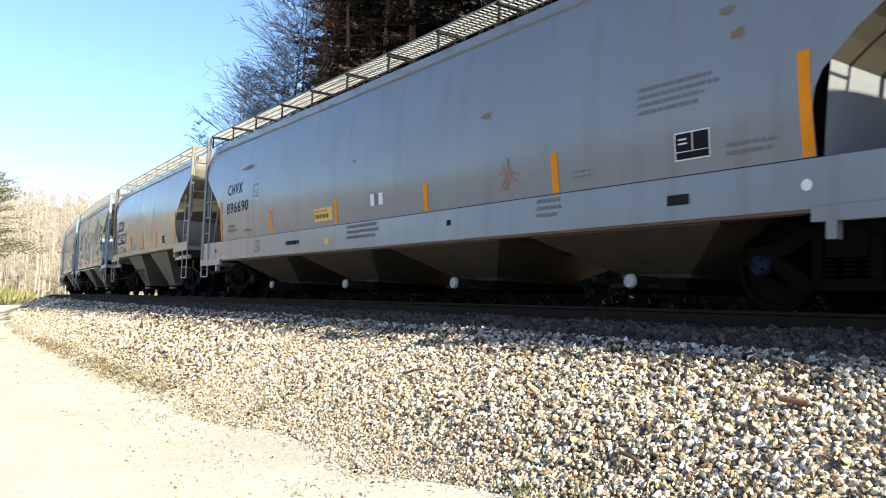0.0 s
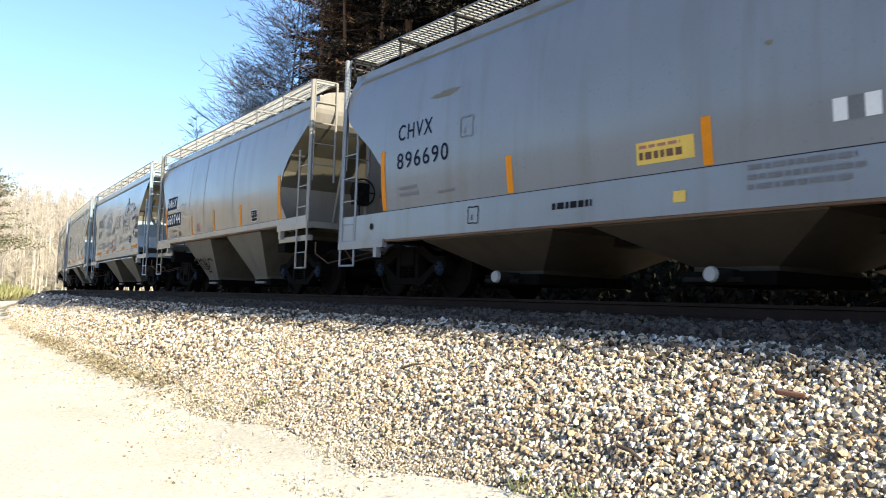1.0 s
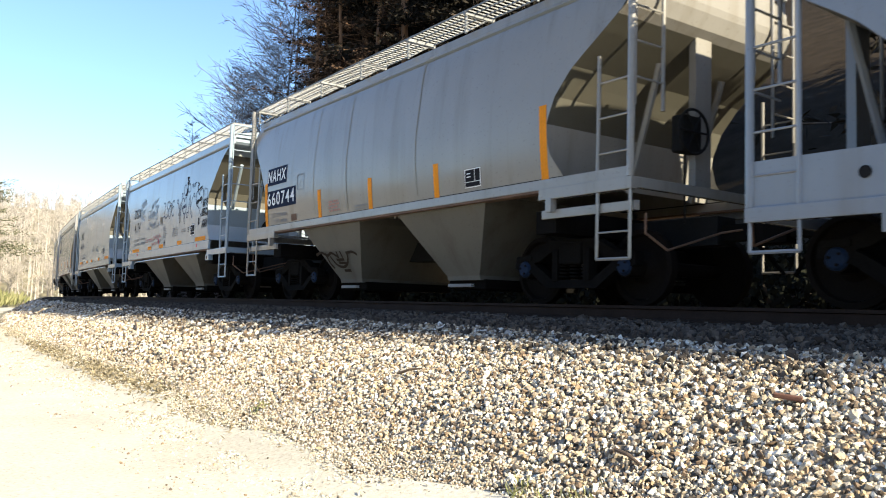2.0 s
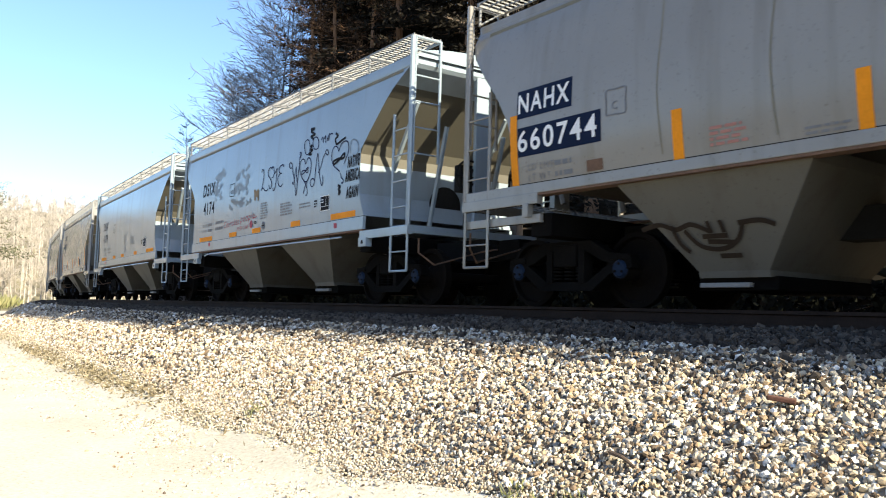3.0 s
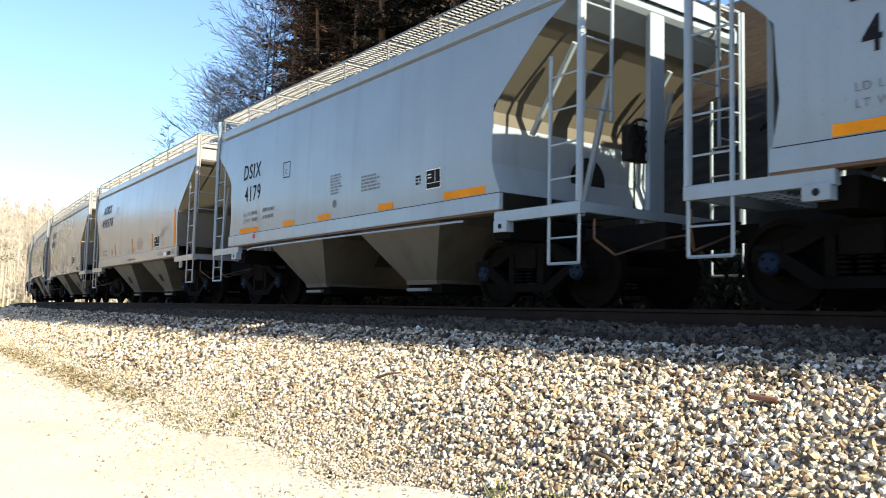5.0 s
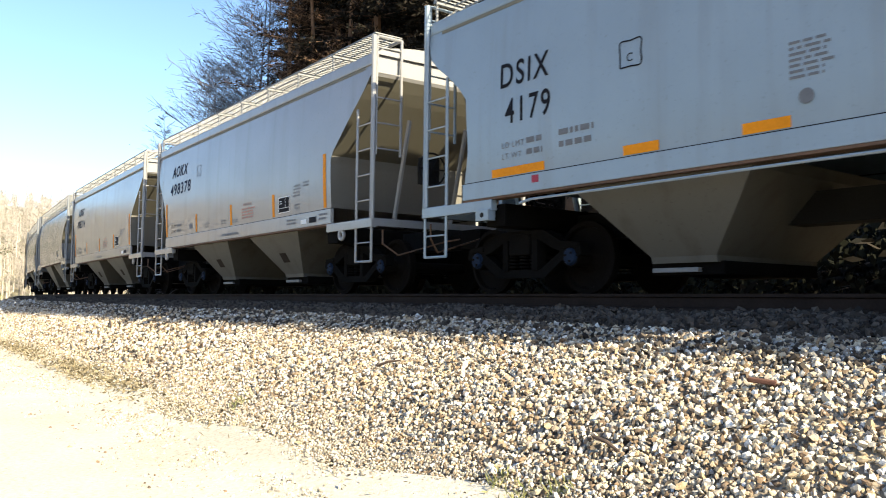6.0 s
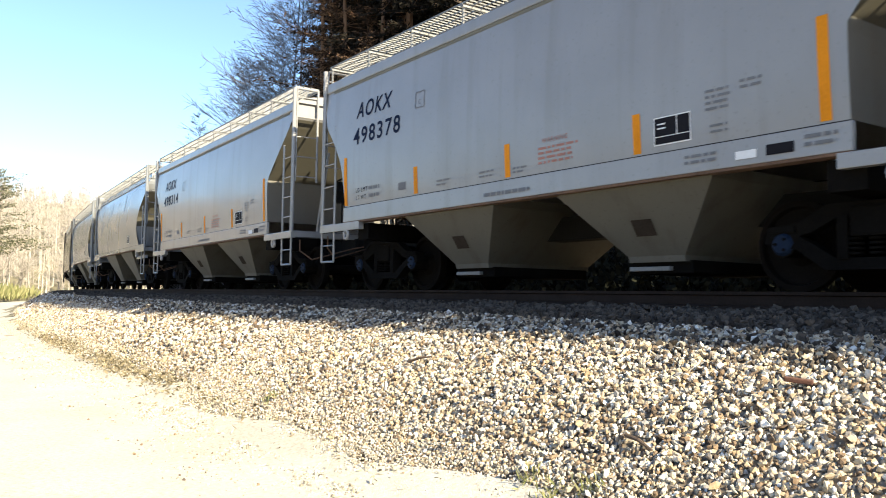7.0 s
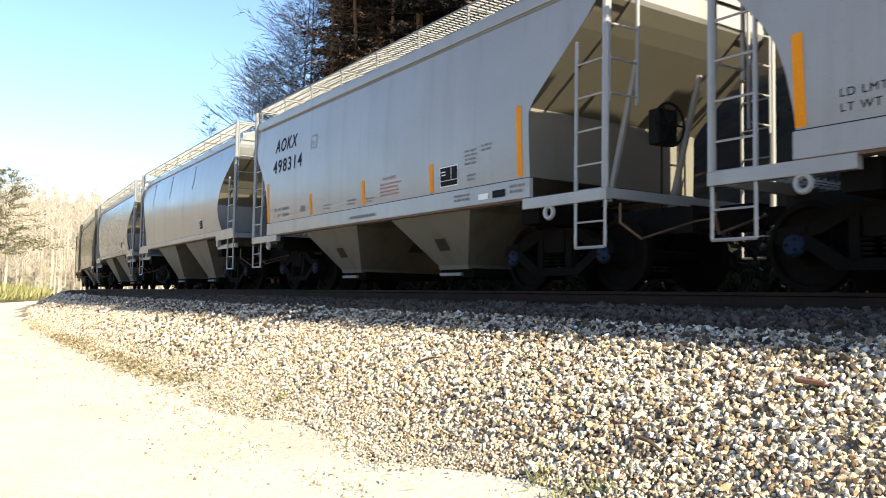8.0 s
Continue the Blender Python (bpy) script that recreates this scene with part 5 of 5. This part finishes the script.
    tagged(ob, "sunlit yellow-green tall grass beside the road", "grass", kind="stuff")


build_woods()


# ---- ballast stones and litter ----
def stones(rng, s, l, size):
    """Broken stones at those places as one array of shapes."""
    ico = np.array([(0, 0, 1), (0.894, 0, 0.447), (0.276, 0.851, 0.447), (-0.724, 0.526, 0.447), (-0.724, -0.526, 0.447), (0.276, -0.851, 0.447),
                    (0.724, 0.526, -0.447), (-0.276, 0.851, -0.447), (-0.894, 0, -0.447), (-0.276, -0.851, -0.447), (0.724, -0.526, -0.447), (0, 0, -1)])
    tri = [(0, 1, 2), (0, 2, 3), (0, 3, 4), (0, 4, 5), (0, 5, 1), (1, 6, 2), (2, 7, 3), (3, 8, 4), (4, 9, 5), (5, 10, 1),
           (6, 7, 2), (7, 8, 3), (8, 9, 4), (9, 10, 5), (10, 6, 1), (6, 11, 7), (7, 11, 8), (8, 11, 9), (9, 11, 10), (10, 11, 6)]
    n = len(s)
    shape = ico[None] * rng.uniform(0.55, 1.4, (n, 12, 1)) * rng.uniform(0.5, 1.2, (n, 1, 3))
    q = rng.normal(0, 1, (n, 4))
    q /= np.linalg.norm(q, axis=1, keepdims=True)
    w, x, y, z = q.T
    rot = np.stack([1 - 2 * (y * y + z * z), 2 * (x * y - z * w), 2 * (x * z + y * w), 2 * (x * y + z * w), 1 - 2 * (x * x + z * z), 2 * (y * z - x * w),
                    2 * (x * z - y * w), 2 * (y * z + x * w), 1 - 2 * (x * x + y * y)], axis=1).reshape(n, 3, 3)
    shape = np.einsum("nij,nkj->nki", rot, shape) * size[:, None, None]
    h = np.interp(s, _s, _h)
    o = HALF - l
    px = np.interp(s, _s, _x) + o * np.sin(h)
    py = np.interp(s, _s, _y) + o * np.cos(h)
    pz = np.interp(l, PROFILE_L, PROFILE_Z) + np.array([uneven(a, b, 0.03) for a, b in zip(px, py)])
    place = np.stack([px, py, pz + size * rng.uniform(-0.1, 0.75, n)], axis=1)
    return shape, place, np.array(tri)


def build_stones():
    rng = np.random.default_rng(7)

    def scatter(name, s0, s1, l0, l1, count, r0, r1, label, material=None):
        s, l = rng.uniform(s0, s1, count), rng.uniform(l0, l1, count)
        l = np.where(l > 4.2, l - rng.uniform(0, 0.8, count) * (l - 4.2), l) if l1 < 5.3 else l
        size = rng.uniform(r0, r1, count) * rng.choice([0.7, 1.0, 1.0, 1.25], count)
        if r1 > 0.02:
            size = size * (1 - 0.6 * np.clip((l - 3.9) / 0.8, 0, 1))
        shape, place, tri = stones(rng, s, l, size)
        verts = (shape + place[:, None, :]).reshape(-1, 3)
        faces = (np.arange(count) * 12)[:, None, None] + tri[None]
        tagged(new(name, raw_mesh(name, verts, faces.reshape(-1, 3), material or M["stone"])), label, "gravel", kind="stuff")

    # Dark stones out to the shadow edge: the train's shade put into colour.
    scatter("grimy_ballast", -10, 40, 0.85, 1.75, 9000, 0.025, 0.042, "ballast beside the rail with the train shade put into its colour", M["stone_dark"])
    scatter("grimy_ballast", 1, 40, 1.6, 2.3, 17000, 0.024, 0.036, "ballast beside the rail with the train shade put into its colour", M["stone_dark"])
    scatter("grimy_ballast", 1, 40, 2.2, 3.0, 9000, 0.024, 0.034, "ballast beside the rail with the train shade put into its colour", M["stone_dark"])
    scatter("grimy_ballast", 40, 110, 0.85, 2.5, 10000, 0.05, 0.075, "ballast beside the rail with the train shade put into its colour", M["stone_dark"])
    scatter("ballast_stones", 1.0, 12, 2.35, 5.1, 50000, 0.015, 0.0275, "pale crushed stone ballast on the track shoulder")
    scatter("ballast_stones", 12, 38, 2.35, 5.05, 24000, 0.024, 0.038, "pale crushed stone ballast on the track shoulder")
    scatter("ballast_stones", -12, 1.0, 1.65, 4.6, 5000, 0.035, 0.055, "pale crushed stone ballast on the track shoulder")
    scatter("ballast_stones", 38, 90, 2.4, 4.6, 8500, 0.05, 0.08, "pale crushed stone ballast on the track shoulder")
    scatter("loose_gravel", 0.5, 28, 4.3, 6.3, 13000, 0.005, 0.016, "small loose gravel along the edge of the road")
    scatter("verge_gravel", 1, 22, 4.35, 5.5, 22000, 0.006, 0.017, "fine pale gravel where the stones run out into the road", M["chip"])
    scatter("verge_gravel", 1, 24, 4.7, 5.9, 16000, 0.004, 0.013, "fine pale gravel where the stones run out into the road", M["chip"])
    scatter("verge_gravel", 22, 45, 4.3, 5.3, 7000, 0.015, 0.026, "fine pale gravel where the stones run out into the road", M["chip"])
    # the nearest stones, one by one
    bed = bpy.data.objects["ballast_bed"]
    kinds = []
    shape, place, tri = stones(rng, np.zeros(8), np.full(8, 3.0), rng.uniform(0.02, 0.032, 8))
    for k in range(8):
        kinds.append(raw_mesh("stone", shape[k], tri, M["stone_single"]))
    s, l = rng.uniform(1.5, 6.5, 260), rng.uniform(2.6, 4.5, 260)
    for i in range(260):
        x, y, _ = track(s[i], l[i])
        ob = new("stone", kinds[i % 8])
        ob.parent = bed
        ob.matrix_basis = pose(x, y, profile(l[i]) + 0.045, *rng.uniform(0, 360, 3))


def build_ties():
    bm = bmesh.new()
    box(bm, -0.11, 0.11, -1.3, 1.3, -0.12, 0.06, bevel=0.012)
    bed = bpy.data.objects["ballast_bed"]
    first = part("tie", bm, M["tie"], bed)
    for i in range(120):
        ob = first if i == 0 else new("tie", first.data)
        ob.parent = bed
        x, y, h = track(-8 + i * 0.55)
        ob.matrix_basis = pose(x, y, RAIL - 0.235, 0, 0, -math.degrees(h))


def build_litter():
    rng = np.random.default_rng(9)

    def on_bed(s, l, up=0.0):
        x, y, _ = track(s, l)
        return Vector((x, y, profile(l) + up))

    def stick(name, a, b, r, label):
        bm = bmesh.new()
        mid = (a + b) / 2 + Vector((0, 0, 0.015))
        rod(bm, a, mid, r, 7, r * 0.9)
        rod(bm, mid, b, r * 0.9, 7, r * 0.5)
        tagged(part(name, bm, M["wood"], None, label), category="stick")

    stick("stick", on_bed(3.85, 3.98, 0.06), on_bed(3.55, 4.06, 0.06), 0.016, "weathered grey-brown stick lying on the stones")
    stick("stick", on_bed(7.25, 3.6, 0.07), on_bed(6.95, 3.5, 0.09), 0.015, "weathered brown stick lying on the stones")
    stick("stick", on_bed(19.6, 3.3, 0.06), on_bed(18.6, 3.5, 0.06), 0.025, "dark stick half buried in the stones")
    bm = bmesh.new()
    box(bm, -0.09, 0.09, -0.022, 0.022, -0.012, 0.02, bevel=0.009)
    chip = part("wood_chip", bm, M["redwood"], None, "red-brown split piece of wood on the stones")
    tagged(chip, category="wood chip")
    p = on_bed(3.0, 3.25, 0.06)
    chip.matrix_basis = pose(*p, 8, 5, 25)
    # dry grass, leaves and weeds along the foot of the stones
    def tuft(name, label, s, l, n, spread, material, length):
        a = rng.normal(0, 1, (n, 2)) * spread
        base = np.array([on_bed(s + u, l + v, 0.02) for u, v in a])
        dirs = np.column_stack([rng.normal(0, 0.8, (n, 2)), np.full(n, 1.0)])
        tagged(new(name, sprays(name, base, dirs, length, length * 0.07, material, rng)), label, "weed", "weeds among the stones", kind="stuff")

    for s, l in ((4.35, 4.45), (3.75, 4.4), (4.0, 4.55), (9.0, 4.4)):
        tuft("weed_tuft", "small yellow-green weed tuft among the stones", s, l, 40, 0.05, M["grass"], 0.1)
    n = 9000
    s = rng.uniform(5, 40, n)
    keep = np.array([noise.noise(Vector((a * 0.22, 3.0, 0.0))) for a in s]) + rng.uniform(-0.3, 0.3, n) > -0.1
    s = s[keep]
    l = np.clip(rng.normal(4.7, 0.35, len(s)), 3.9, 5.8)
    base = np.array([on_bed(a, b, 0.015) for a, b in zip(s, l)])
    dirs = np.column_stack([rng.normal(0, 1, (len(s), 2)), np.full(len(s), 0.25)])
    tagged(new("dry_grass", sprays("dry_grass", base, dirs, 0.075, 0.009, M["straw"], rng)), "thin dry straw-coloured grass on the road's verge", "grass", kind="stuff")
    s = np.concatenate([rng.normal(15.0, 2.0, 1500), rng.normal(23, 2.5, 1100), rng.uniform(6, 40, 400)])
    l = np.clip(rng.normal(4.68, 0.16, len(s)), 3.9, 5.3)
    base = np.array([on_bed(a, b, 0.02) for a, b in zip(s, l)])
    dirs = np.column_stack([rng.normal(0, 1, (len(s), 2)), rng.uniform(0, 0.3, len(s))])
    tagged(new("dead_leaves", sprays("dead_leaves", base, dirs, 0.075, 0.02, M["leaf"], rng)), "dark dead leaves lying along the road's edge", "leaves", kind="stuff")


build_litter()
build_ties()
build_stones()


# ---- what moves ----
def motions():
    for car, u, tc, w in TRAIN:
        walk(car, [(k / 5, car_pose(u, tc, k / 5)) for k in range(41)])
    for wheel, x in AXLES:
        walk(wheel, [(k / 30, pose(x, 0, 0.457, 0, math.degrees(-along(0, k / 30) / 0.457), 0)) for k in range(241)])


motions()
